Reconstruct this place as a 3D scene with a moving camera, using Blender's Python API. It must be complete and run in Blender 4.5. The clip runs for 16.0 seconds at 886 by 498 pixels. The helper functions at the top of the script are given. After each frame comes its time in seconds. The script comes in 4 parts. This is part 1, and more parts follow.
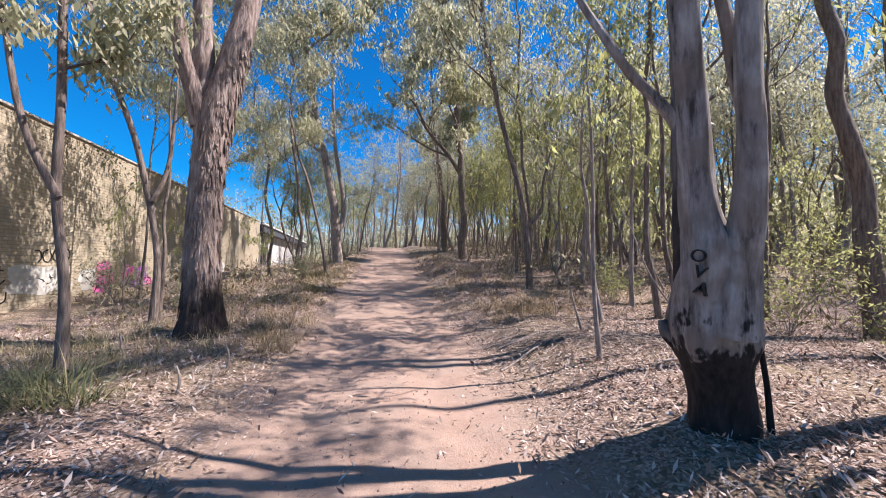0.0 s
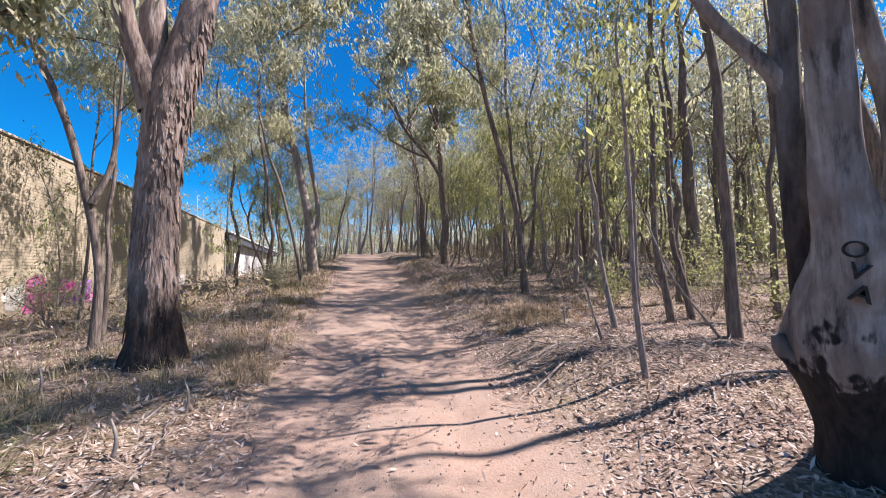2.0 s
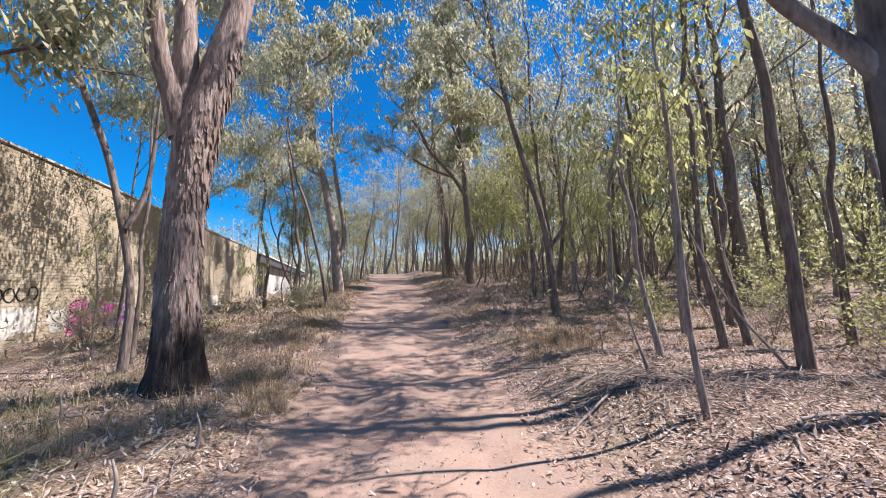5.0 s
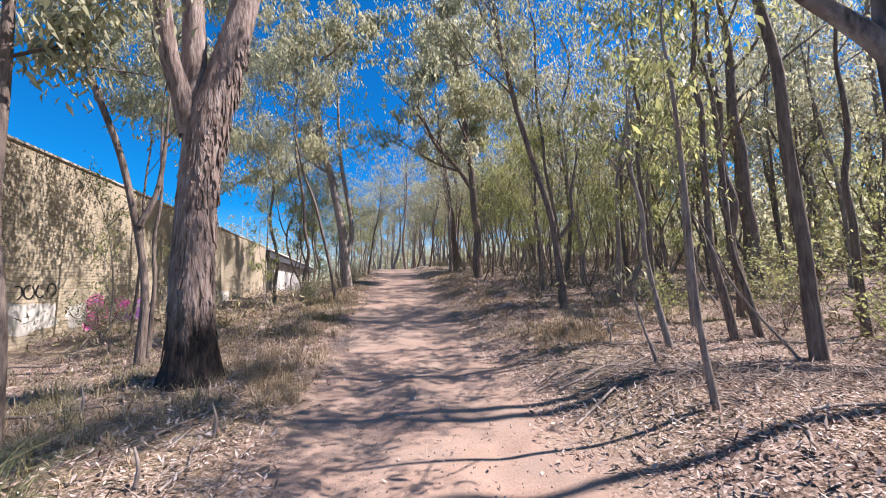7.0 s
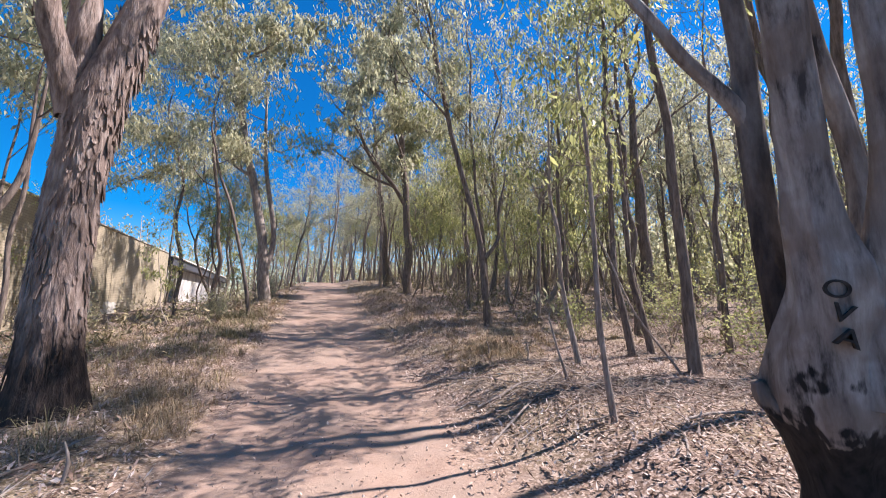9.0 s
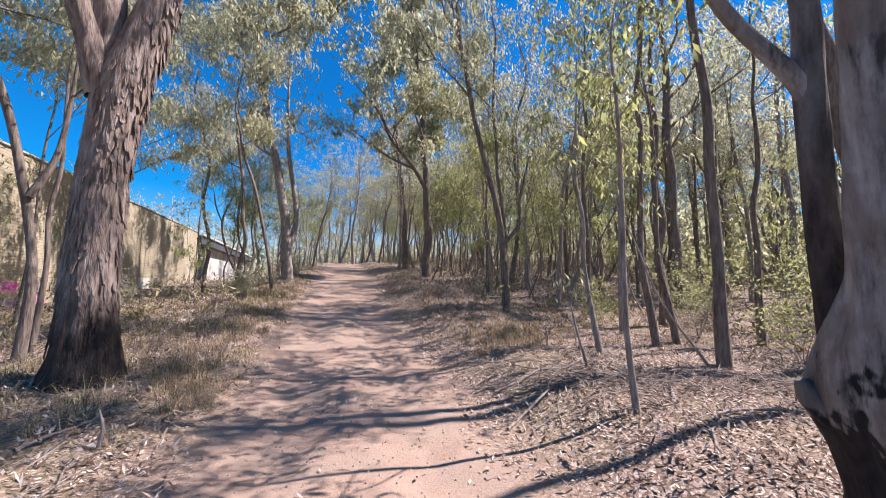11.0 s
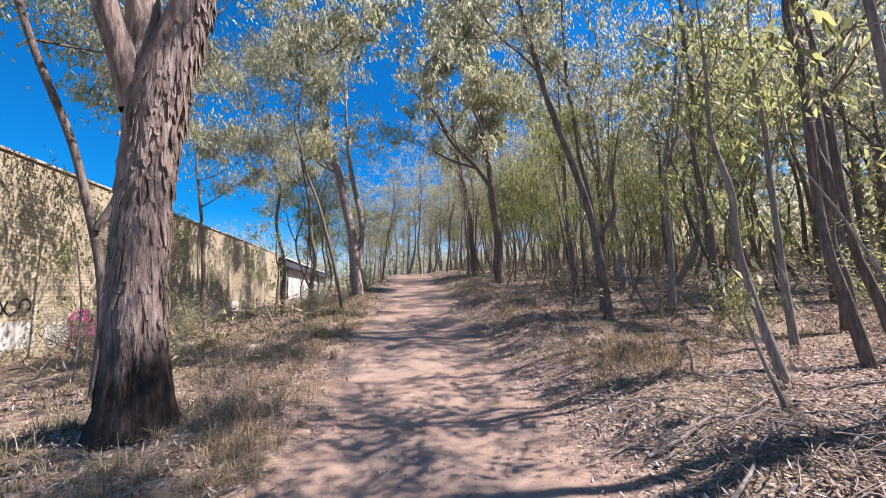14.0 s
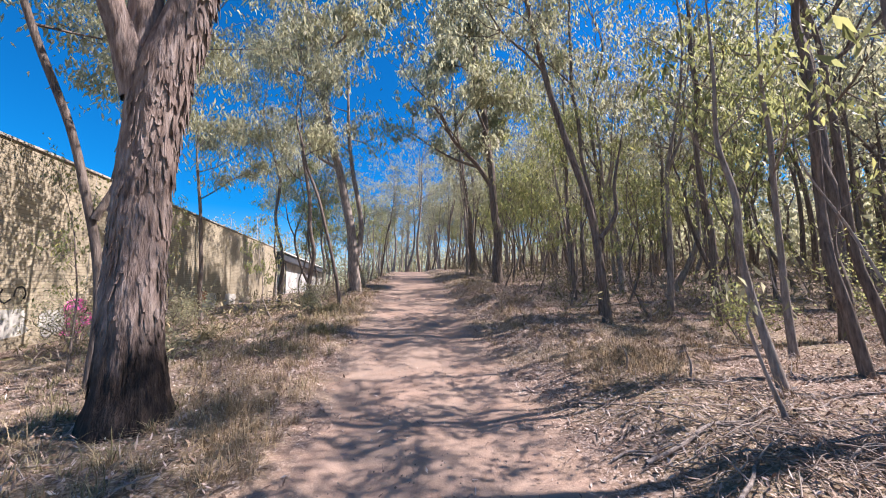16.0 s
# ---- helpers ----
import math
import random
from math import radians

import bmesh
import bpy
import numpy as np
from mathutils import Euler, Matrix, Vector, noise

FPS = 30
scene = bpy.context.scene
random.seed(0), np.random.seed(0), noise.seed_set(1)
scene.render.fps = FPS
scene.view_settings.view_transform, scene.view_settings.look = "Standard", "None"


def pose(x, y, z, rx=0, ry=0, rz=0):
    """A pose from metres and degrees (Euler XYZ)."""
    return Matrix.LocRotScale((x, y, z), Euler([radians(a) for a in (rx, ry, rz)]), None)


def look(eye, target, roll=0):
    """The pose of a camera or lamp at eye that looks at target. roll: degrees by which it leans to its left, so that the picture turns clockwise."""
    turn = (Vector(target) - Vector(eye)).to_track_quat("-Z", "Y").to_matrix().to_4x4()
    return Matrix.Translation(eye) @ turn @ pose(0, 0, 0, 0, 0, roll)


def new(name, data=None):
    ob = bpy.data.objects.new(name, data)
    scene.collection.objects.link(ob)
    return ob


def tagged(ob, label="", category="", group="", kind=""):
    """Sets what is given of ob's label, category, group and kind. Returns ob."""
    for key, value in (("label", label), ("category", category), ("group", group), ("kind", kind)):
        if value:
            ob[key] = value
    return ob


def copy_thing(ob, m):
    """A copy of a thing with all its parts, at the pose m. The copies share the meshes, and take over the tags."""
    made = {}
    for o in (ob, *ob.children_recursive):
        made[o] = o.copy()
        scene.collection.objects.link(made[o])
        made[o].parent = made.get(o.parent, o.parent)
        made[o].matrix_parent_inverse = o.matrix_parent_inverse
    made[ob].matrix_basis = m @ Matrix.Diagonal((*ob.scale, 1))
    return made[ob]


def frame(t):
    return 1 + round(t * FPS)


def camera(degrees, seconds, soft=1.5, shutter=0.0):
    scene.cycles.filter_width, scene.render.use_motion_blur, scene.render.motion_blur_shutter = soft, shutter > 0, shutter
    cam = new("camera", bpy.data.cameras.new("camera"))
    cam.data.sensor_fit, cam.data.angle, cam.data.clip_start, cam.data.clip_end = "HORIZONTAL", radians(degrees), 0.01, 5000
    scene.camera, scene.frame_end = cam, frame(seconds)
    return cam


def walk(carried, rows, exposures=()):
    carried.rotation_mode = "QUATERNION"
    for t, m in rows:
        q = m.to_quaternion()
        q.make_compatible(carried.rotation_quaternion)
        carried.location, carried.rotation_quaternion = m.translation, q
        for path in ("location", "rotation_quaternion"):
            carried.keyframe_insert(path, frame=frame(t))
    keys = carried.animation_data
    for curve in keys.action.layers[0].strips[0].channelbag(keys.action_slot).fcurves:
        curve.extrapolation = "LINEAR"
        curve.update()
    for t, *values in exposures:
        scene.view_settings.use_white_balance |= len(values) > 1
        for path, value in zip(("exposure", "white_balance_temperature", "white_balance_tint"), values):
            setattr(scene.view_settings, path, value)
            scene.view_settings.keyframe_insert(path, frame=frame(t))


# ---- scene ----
cam = camera(103.3, 16.0, soft=1.0)
# seconds, place, yaw, pitch, roll
PATH = [
    (0, 0.000, 0.000, 1.422, -8.84, 2.55, 1.01),
    (0.5, -0.169, 0.185, 1.389, -1.05, 2.34, 2.84),
    (1, -0.371, 0.428, 1.417, -1.02, 1.64, 1.07),
    (1.5, -0.417, 0.548, 1.409, -7.04, 2.51, 1.82),
    (2, -0.324, 0.844, 1.424, -13.22, 3.47, -0.43),
    (2.5, -0.207, 1.025, 1.460, -10.47, 2.23, 0.74),
    (3, -0.140, 0.967, 1.494, -24.43, 6.49, -0.64),
    (3.5, -0.134, 0.950, 1.490, -31.31, 6.17, -0.35),
    (4, -0.233, 1.066, 1.482, -16.82, 5.90, -0.19),
    (4.5, -0.256, 1.119, 1.474, -10.48, 6.20, -0.45),
    (4.7, -0.257, 1.117, 1.472, -9.68, 6.64, -0.55),
    (7, -0.269, 1.089, 1.450, -7.93, 5.76, -1.17),
    (7.5, -0.238, 1.166, 1.459, -9.34, 8.31, -0.56),
    (8, -0.229, 1.211, 1.454, -7.57, 8.37, -0.83),
    (8.5, -0.224, 1.176, 1.458, -12.64, 8.49, -0.03),
    (8.7, -0.204, 1.129, 1.458, -18.03, 8.60, -0.66),
    (10.8, -0.127, 1.148, 1.473, -20.66, 5.33, 1.86),
    (11, -0.155, 1.211, 1.466, -15.91, 5.50, 1.51),
    (11.5, -0.274, 1.525, 1.485, -10.16, 3.83, 0.72),
    (12, -0.268, 1.788, 1.465, -12.22, 0.23, 1.83),
    (12.5, -0.153, 2.139, 1.494, -5.97, 3.57, -1.88),
    (13, -0.105, 2.355, 1.530, -5.43, 3.08, -1.71),
    (13.5, -0.092, 2.454, 1.555, -5.90, 7.05, -2.45),
    (14, -0.137, 2.484, 1.554, -5.27, 6.50, -2.10),
    (14.5, -0.159, 2.393, 1.549, -4.47, 5.31, -1.41),
    (15, -0.182, 2.428, 1.570, -5.20, 7.85, -0.46),
    (15.5, -0.179, 2.489, 1.568, -7.25, 6.33, -0.29),
    (16, -0.173, 2.522, 1.568, -5.52, 6.20, -0.60),
]


def stand(x, y, z, yaw, pitch, roll):
    a, b = radians(yaw), radians(pitch)
    return look((x, y, z), (x - math.sin(a) * math.cos(b), y + math.cos(a) * math.cos(b), z + math.sin(b)), roll)


walk(cam, [(t, stand(*row)) for t, *row in PATH], [(0.0, 1.11, 6400, 23)])

# ---- light ----
SUN_AZ, SUN_EL = radians(90), radians(52)      # azimuth from +y towards +x
world = bpy.data.worlds.new("sky")
scene.world = world
world.use_nodes = True
wn = world.node_tree
sky = wn.nodes.new("ShaderNodeTexSky")
sky.sky_type = "NISHITA"
sky.sun_disc = False
sky.sun_elevation, sky.sun_rotation = SUN_EL, SUN_AZ
sky.air_density, sky.dust_density, sky.ozone_density = 1.0, 0.1, 4.0
sat = wn.nodes.new("ShaderNodeHueSaturation")
sat.inputs["Saturation"].default_value = 1.6
wn.links.new(sky.outputs[0], sat.inputs["Color"])
wn.links.new(sat.outputs[0], wn.nodes["Background"].inputs["Color"])
wn.nodes["Background"].inputs["Strength"].default_value = 0.081
sun = new("sun", bpy.data.lights.new("sun", "SUN"))
sun.data.energy, sun.data.angle, sun.data.color = 5.0, radians(0.53), (1.0, 0.95, 0.87)
sun_dir = Vector((math.sin(SUN_AZ) * math.cos(SUN_EL), math.cos(SUN_AZ) * math.cos(SUN_EL), math.sin(SUN_EL)))
sun.matrix_world = look(sun_dir * 80, (0, 0, 0))


# ---- materials ----
class Mat:
    """A node material with a few short-hands."""

    def __init__(self, name, rough=0.85):
        self.m = bpy.data.materials.new(name)
        self.m.use_nodes = True
        self.n, self.l = self.m.node_tree.nodes, self.m.node_tree.links
        self.p = self.n["Principled BSDF"]
        self.p.inputs["Roughness"].default_value = rough
        self.p.inputs["Specular IOR Level"].default_value = 0.25

    def add(self, kind, **values):
        node = self.n.new("ShaderNode" + kind)
        for key, v in values.items():
            node.inputs[key.replace("_", " ")].default_value = v
        return node

    def coords(self, scale=(1, 1, 1)):
        c, mp = self.n.new("ShaderNodeTexCoord"), self.n.new("ShaderNodeMapping")
        mp.inputs["Scale"].default_value = scale
        self.l.new(c.outputs["Object"], mp.inputs["Vector"])
        return mp.outputs[0]

    def noise(self, vec, scale, detail=4.0, rough=0.6):
        node = self.add("TexNoise", Scale=scale, Detail=detail, Roughness=rough)
        self.l.new(vec, node.inputs["Vector"])
        return node.outputs["Fac"]

    def ramp(self, fac, stops):
        node = self.n.new("ShaderNodeValToRGB")
        els = node.color_ramp.elements
        while len(els) < len(stops):
            els.new(0.5)
        for e, (pos, col) in zip(els, stops):
            e.position, e.color = pos, (*col, 1) if len(col) == 3 else col
        self.l.new(fac, node.inputs[0])
        return node.outputs[0]

    def mix(self, fac, a, b, kind="MIX"):
        node = self.n.new("ShaderNodeMix")
        node.data_type, node.blend_type = "RGBA", kind
        for sock, v in ((node.inputs[0], fac), (node.inputs[6], a), (node.inputs[7], b)):
            if isinstance(v, (int, float)):
                sock.default_value = v
            elif isinstance(v, tuple):
                sock.default_value = (*v, 1)
            else:
                self.l.new(v, sock)
        return node.outputs[2]

    def math(self, op, a, b=0.0):
        node = self.n.new("ShaderNodeMath")
        node.operation = op
        for sock, v in zip(node.inputs, (a, b)):
            if isinstance(v, (int, float)):
                sock.default_value = v
            else:
                self.l.new(v, sock)
        return node.outputs[0]

    def colour(self, out):
        if isinstance(out, tuple):
            self.p.inputs["Base Color"].default_value = (*out, 1)
        else:
            self.l.new(out, self.p.inputs["Base Color"])
        return self

    def bump(self, height, strength=0.5, distance=0.02):
        node = self.add("Bump", Strength=strength, Distance=distance)
        self.l.new(height, node.inputs["Height"])
        self.l.new(node.outputs[0], self.p.inputs["Normal"])
        return self

    def island(self):
        return self.n.new("ShaderNodeNewGeometry").outputs["Random Per Island"]

    def axis(self, vec, k):
        node = self.n.new("ShaderNodeSeparateXYZ")
        self.l.new(vec, node.inputs[0])
        return node.outputs[k]


def ground_material():
    m = Mat("earth_and_litter", 0.95)
    v = m.coords()
    x, y = m.axis(v, 0), m.axis(v, 1)
    broad, mid, fine = m.noise(v, 0.5, 3), m.noise(v, 3.0, 5), m.noise(v, 38.0, 6, 0.7)
    dirt = m.ramp(mid, [(0.25, (0.23, 0.148, 0.107)), (0.5, (0.31, 0.208, 0.155)), (0.75, (0.39, 0.275, 0.213))])
    dirt = m.mix(m.ramp(fine, [(0.35, (0, 0, 0)), (0.7, (0.5, 0.5, 0.5))]), dirt, (0.46, 0.345, 0.275))
    dirt = m.mix(m.ramp(m.noise(v, 1.1, 4), [(0.42, (0, 0, 0)), (0.62, (0.6, 0.6, 0.6))]), dirt, (0.29, 0.225, 0.18))
    vor = m.add("TexVoronoi", Scale=75.0, Randomness=1.0)
    m.l.new(m.mix(0.35, v, m.n.new("ShaderNodeTexNoise").outputs["Color"]), vor.inputs["Vector"])
    grey = m.axis(vor.outputs["Color"], 0)
    litter = m.ramp(grey, [(0.0, (0.09, 0.06, 0.045)), (0.45, (0.21, 0.145, 0.11)), (0.8, (0.36, 0.27, 0.22)), (1.0, (0.52, 0.43, 0.37))])
    litter = m.mix(m.ramp(broad, [(0.4, (0, 0, 0)), (0.65, (0.45, 0.45, 0.45))]), litter, (0.30, 0.25, 0.13))
    # the trodden strip down the middle, with a ragged edge
    edge = m.math("ADD", m.math("ABSOLUTE", x), m.math("MULTIPLY", m.math("SUBTRACT", mid, 0.5), 1.5))
    wear = m.n.new("ShaderNodeMapRange")
    for k, val in enumerate((1.05, 1.75, 0.0, 1.0)):
        wear.inputs[k + 1].default_value = val
    m.l.new(edge, wear.inputs[0])
    m.colour(m.mix(wear.outputs[0], dirt, litter))
    h = m.math("ADD", m.math("MULTIPLY", fine, 0.6), m.math("MULTIPLY", grey, m.math("MULTIPLY", wear.outputs[0], 0.8)))
    return m.bump(h, 0.8, 0.025).m


def bark(name, dark, mid, light, stretch=0.16, scale=16.0, rel=0.035, char=0.0, ragged=1.6):
    m = Mat(name, 0.92)
    v = m.coords((1, 1, stretch))
    a, b = m.noise(v, scale, 6, 0.65), m.noise(m.coords(), 1.6, 3)
    col = m.ramp(a, [(0.3, dark), (0.5, mid), (0.72, light)])
    col = m.mix(m.ramp(b, [(0.4, (0, 0, 0)), (0.7, (0.55, 0.55, 0.55))]), col, m.ramp(a, [(0.35, mid), (0.65, light)]))
    if char:
        # blackened by an old ground fire, with a ragged upper edge
        z = m.math("ADD", m.axis(m.coords(), 2), m.math("MULTIPLY", m.math("SUBTRACT", m.noise(m.coords((1, 1, 0.4)), 5.0, 4), 0.5), ragged))
        mr = m.n.new("ShaderNodeMapRange")
        for k, val in enumerate((char * 0.6, char * 1.2, 0.95, 0.0)):
            mr.inputs[k + 1].default_value = val
        m.l.new(z, mr.inputs[0])
        col = m.mix(mr.outputs[0], col, m.ramp(a, [(0.35, (0.02, 0.016, 0.014)), (0.7, (0.085, 0.06, 0.048))]))
    return m.colour(col).bump(a, 0.9, rel).m


def burnt_gum_bark():
    m = Mat("smooth_grey_bark_with_char", 0.8)
    v = m.coords((1, 1, 0.2))
    a, b, c = m.noise(v, 11.0, 6, 0.65), m.noise(m.coords(), 3.0, 3), m.noise(m.coords((1, 1, 0.25)), 26.0, 5)
    col = m.ramp(a, [(0.34, (0.05, 0.042, 0.038)), (0.46, (0.22, 0.195, 0.18)), (0.68, (0.43, 0.40, 0.375))])
    col = m.mix(m.ramp(b, [(0.48, (0, 0, 0)), (0.58, (0.65, 0.65, 0.65))]), col, (0.19, 0.15, 0.125))
    # char left by a ground fire: an uneven line about 0.6 m up
    z = m.math("ADD", m.axis(m.coords(), 2), m.math("ADD", m.math("MULTIPLY", m.math("SUBTRACT", b, 0.5), 1.3), m.math("MULTIPLY", m.math("SUBTRACT", c, 0.5), 0.35)))
    mr = m.n.new("ShaderNodeMapRange")
    for k, val in enumerate((0.66, 0.73, 1.0, 0.0)):
        mr.inputs[k + 1].default_value = val
    m.l.new(z, mr.inputs[0])
    char = m.ramp(c, [(0.3, (0.008, 0.008, 0.008)), (0.7, (0.035, 0.031, 0.03))])
    return m.colour(m.mix(mr.outputs[0], col, char)).bump(m.math("ADD", a, m.math("MULTIPLY", c, 0.5)), 0.7, 0.02).m


def leaf_material(name, stops, glow):
    m = Mat(name, 0.5)
    col = m.ramp(m.island(), stops)
    m.colour(col)
    tr = m.add("BsdfTranslucent")
    m.l.new(m.mix(0.65, col, glow), tr.inputs["Color"])
    mx = m.add("MixShader", Fac=0.52)
    m.l.new(m.p.outputs[0], mx.inputs[1])
    m.l.new(tr.outputs[0], mx.inputs[2])
    m.l.new(mx.outputs[0], m.n["Material Output"].inputs["Surface"])
    return m.m


def scatter_material(name, stops, rough=0.85):
    m = Mat(name, rough)
    v = m.coords()
    col = m.ramp(m.island(), stops)
    return m.colour(m.mix(m.math("MULTIPLY", m.noise(v, 60, 2), 0.4), col, (0.2, 0.15, 0.11))).m


def plain(name, col, rough=0.8, var=0.25, scale=6.0):
    m = Mat(name, rough)
    f = m.noise(m.coords(), scale, 5)
    dark = tuple(c * (1 - var) for c in col)
    light = tuple(min(1, c * (1 + var)) for c in col)
    return m.colour(m.ramp(f, [(0.3, dark), (0.7, light)])).bump(m.noise(m.coords(), scale * 8, 3), 0.15, 0.01).m


def brick_material(name, a, b, mortar, vertical):
    """Courses 86 mm high; vertical: the axis that runs along the wall."""
    m = Mat(name, 0.92)
    c = m.n.new("ShaderNodeTexCoord")
    s, k = m.n.new("ShaderNodeSeparateXYZ"), m.n.new("ShaderNodeCombineXYZ")
    m.l.new(c.outputs["Object"], s.inputs[0])
    m.l.new(s.outputs[vertical], k.inputs[0])
    m.l.new(s.outputs[2], k.inputs[1])
    br = m.add("TexBrick", Scale=1.0, Mortar_Size=0.007, Mortar_Smooth=0.2, Bias=0.0, Brick_Width=0.24, Row_Height=0.086)
    for key, col in (("Color1", a), ("Color2", b), ("Mortar", mortar)):
        br.inputs[key].default_value = (*col, 1)
    m.l.new(k.outputs[0], br.inputs["Vector"])
    # broad darker blotches: leaf shadow put into the brick colour
    leaf_shade = m.noise(m.coords((1, 1, 0.35)), 0.8, 5)
    col = m.mix(m.ramp(leaf_shade, [(0.4, (0, 0, 0)), (0.75, (0.55, 0.55, 0.55))]), br.outputs["Color"], tuple(v * 0.5 for v in a))
    return m.colour(col).bump(m.math("SUBTRACT", 1.0, br.outputs["Fac"]), 0.6, 0.01).m


EARTH = ground_material()
BARK_STRINGY = bark("shaggy_grey_brown_bark", (0.075, 0.05, 0.042), (0.26, 0.195, 0.165), (0.46, 0.385, 0.345), 0.2, 15.0, 0.08, 1.0, 1.9)
BARK_DARK = bark("dark_fissured_bark", (0.06, 0.047, 0.04), (0.165, 0.13, 0.11), (0.29, 0.24, 0.205), 0.14, 26.0)
BARK_GREY = bark("grey_brown_bark", (0.12, 0.095, 0.08), (0.265, 0.22, 0.19), (0.43, 0.38, 0.34), 0.2, 22.0, 0.02)
BARK_GUM = burnt_gum_bark()
LEAF_OLIVE = leaf_material("olive_gum_leaves", [(0.0, (0.09, 0.095, 0.05)), (0.4, (0.27, 0.275, 0.165)), (0.8, (0.46, 0.455, 0.31)), (1.0, (0.54, 0.47, 0.32))], (0.74, 0.73, 0.47))
LEAF_GREEN = leaf_material("yellow_green_leaves", [(0.0, (0.07, 0.09, 0.035)), (0.45, (0.20, 0.23, 0.095)), (0.9, (0.38, 0.38, 0.18)), (1.0, (0.60, 0.50, 0.10))], (0.60, 0.62, 0.26))
LITTER = scatter_material("dry_fallen_leaves", [(0.0, (0.09, 0.052, 0.04)), (0.3, (0.24, 0.155, 0.118)), (0.65, (0.46, 0.345, 0.28)), (1.0, (0.76, 0.66, 0.59))])
CHARRED = bark("half_charred_grey_bark", (0.06, 0.05, 0.046), (0.15, 0.13, 0.12), (0.26, 0.24, 0.225), 0.3, 12.0, 0.02, 2.3)
TWIG = scatter_material("grey_dry_twigs", [(0.0, (0.12, 0.09, 0.075)), (0.5, (0.27, 0.215, 0.18)), (1.0, (0.46, 0.40, 0.35))])
STRAW = scatter_material("dry_straw_grass", [(0.0, (0.20, 0.135, 0.075)), (0.5, (0.38, 0.275, 0.155)), (1.0, (0.58, 0.47, 0.30))])
STRAW_GREEN = scatter_material("half_dry_green_grass", [(0.0, (0.13, 0.13, 0.055)), (0.5, (0.26, 0.235, 0.115)), (1.0, (0.48, 0.40, 0.24))])
TUSSOCK = scatter_material("green_tussock_blades", [(0.0, (0.05, 0.075, 0.025)), (0.5, (0.11, 0.145, 0.05)), (0.8, (0.24, 0.22, 0.10)), (1.0, (0.46, 0.38, 0.20))])
BRICK = brick_material("cream_brickwork", (0.46, 0.395, 0.285), (0.42, 0.36, 0.255), (0.29, 0.245, 0.18), 1)
# darker copy of the cream brick, with the side walls' shade in its colour
BRICK_SIDE = brick_material("weathered_brickwork", (0.42, 0.35, 0.26), (0.34, 0.29, 0.22), (0.28, 0.25, 0.20), 0)
CAPPING = plain("weathered_metal_capping", (0.42, 0.39, 0.34), 0.6)
ROOF_DARK = plain("dark_grey_roof_sheet", (0.07, 0.075, 0.09), 0.5)
SHEET_PALE = plain("pale_corrugated_sheet", (0.46, 0.45, 0.43), 0.6, 0.4, 1.2)
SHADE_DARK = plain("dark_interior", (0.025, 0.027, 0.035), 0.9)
ROOF_WHITE = plain("white_roof_edge", (0.78, 0.77, 0.74), 0.5, 0.1)
PAINT_WHITE = plain("rolled_white_paint", (0.50, 0.485, 0.44), 0.8, 0.2, 3.0)
PAINT_PINK = plain("pink_spray_paint", (0.85, 0.16, 0.42), 0.7, 0.3, 7.0)
PAINT_PURPLE = plain("purple_spray_paint", (0.42, 0.16, 0.52), 0.7, 0.3, 7.0)
PAINT_RED = plain("dull_red_spray_paint", (0.50, 0.16, 0.10), 0.8, 0.3, 7.0)
PAINT_BLACK = plain("black_spray_paint", (0.02, 0.02, 0.022), 0.6, 0.2)
BARK_BLACK = plain("weathered_black_paint", (0.035, 0.032, 0.03), 0.9, 0.6, 30.0)
PAINT_BLUE = plain("pale_blue_paint", (0.42, 0.56, 0.66), 0.5, 0.1)
TAG_WHITE = plain("white_plastic_tag", (0.85, 0.85, 0.85), 0.4, 0.05)


# ---- the lie of the land ----
def smooth(a, b, x):
    t = min(1.0, max(0.0, (x - a) / (b - a)))
    return t * t * (3 - 2 * t)


def ground_height(x, y):
    u = min(max(y - 5, 0.0), 37.0)
    h = 0.0171 * u * u if u < 3 else 0.105 * u - 0.0004 * u * u - 0.1575 * (1 - smooth(3, 8, u))
    h -= 0.004 * min(max(0.0, y - 44), 60.0)
    h += 0.30 * smooth(1.2, 2.8, x) + 0.015 * min(max(0.0, x - 2.8), 30.0) + 0.15 * smooth(1.2, 2.6, -x)
    h -= smooth(1.5, 6.5, -x) * (0.2 + 0.06 * min(max(0.0, y - 6), 36.0))
    near = max(0.0, 1 - math.hypot(x, y - 8) / 45)
    off = smooth(0.9, 2.4, abs(x))
    h += near * (0.02 + 0.05 * off) * noise.noise((x * 0.9, y * 0.9, 0)) + near * (0.008 + 0.02 * off) * noise.noise((x * 4, y * 4, 3))
    # two shallow wheel ruts
    h -= 0.035 * near * (math.exp(-((x + 0.62) / 0.26) ** 2) + math.exp(-((x - 0.62) / 0.26) ** 2))
    return h


def mesh_object(name, verts, faces, material, parent=None, smooth_faces=True, label=""):
    me = bpy.data.meshes.new(name)
    me.from_pydata([tuple(v) for v in verts], [], faces)
    if smooth_faces:
        me.polygons.foreach_set("use_smooth", [True] * len(me.polygons))
    me.materials.append(material)
    me.update()
    ob = new(name, me)
    if parent:
        ob.parent = parent
    if label:
        ob["label"] = label
    return ob


def part(name, bm, material, parent, label=""):
    me = bpy.data.meshes.new(name)
    bm.to_mesh(me)
    bm.free()
    me.materials.append(material)
    ob = new(name, me)
    ob.parent = parent
    if label:
        ob["label"] = label
    return ob


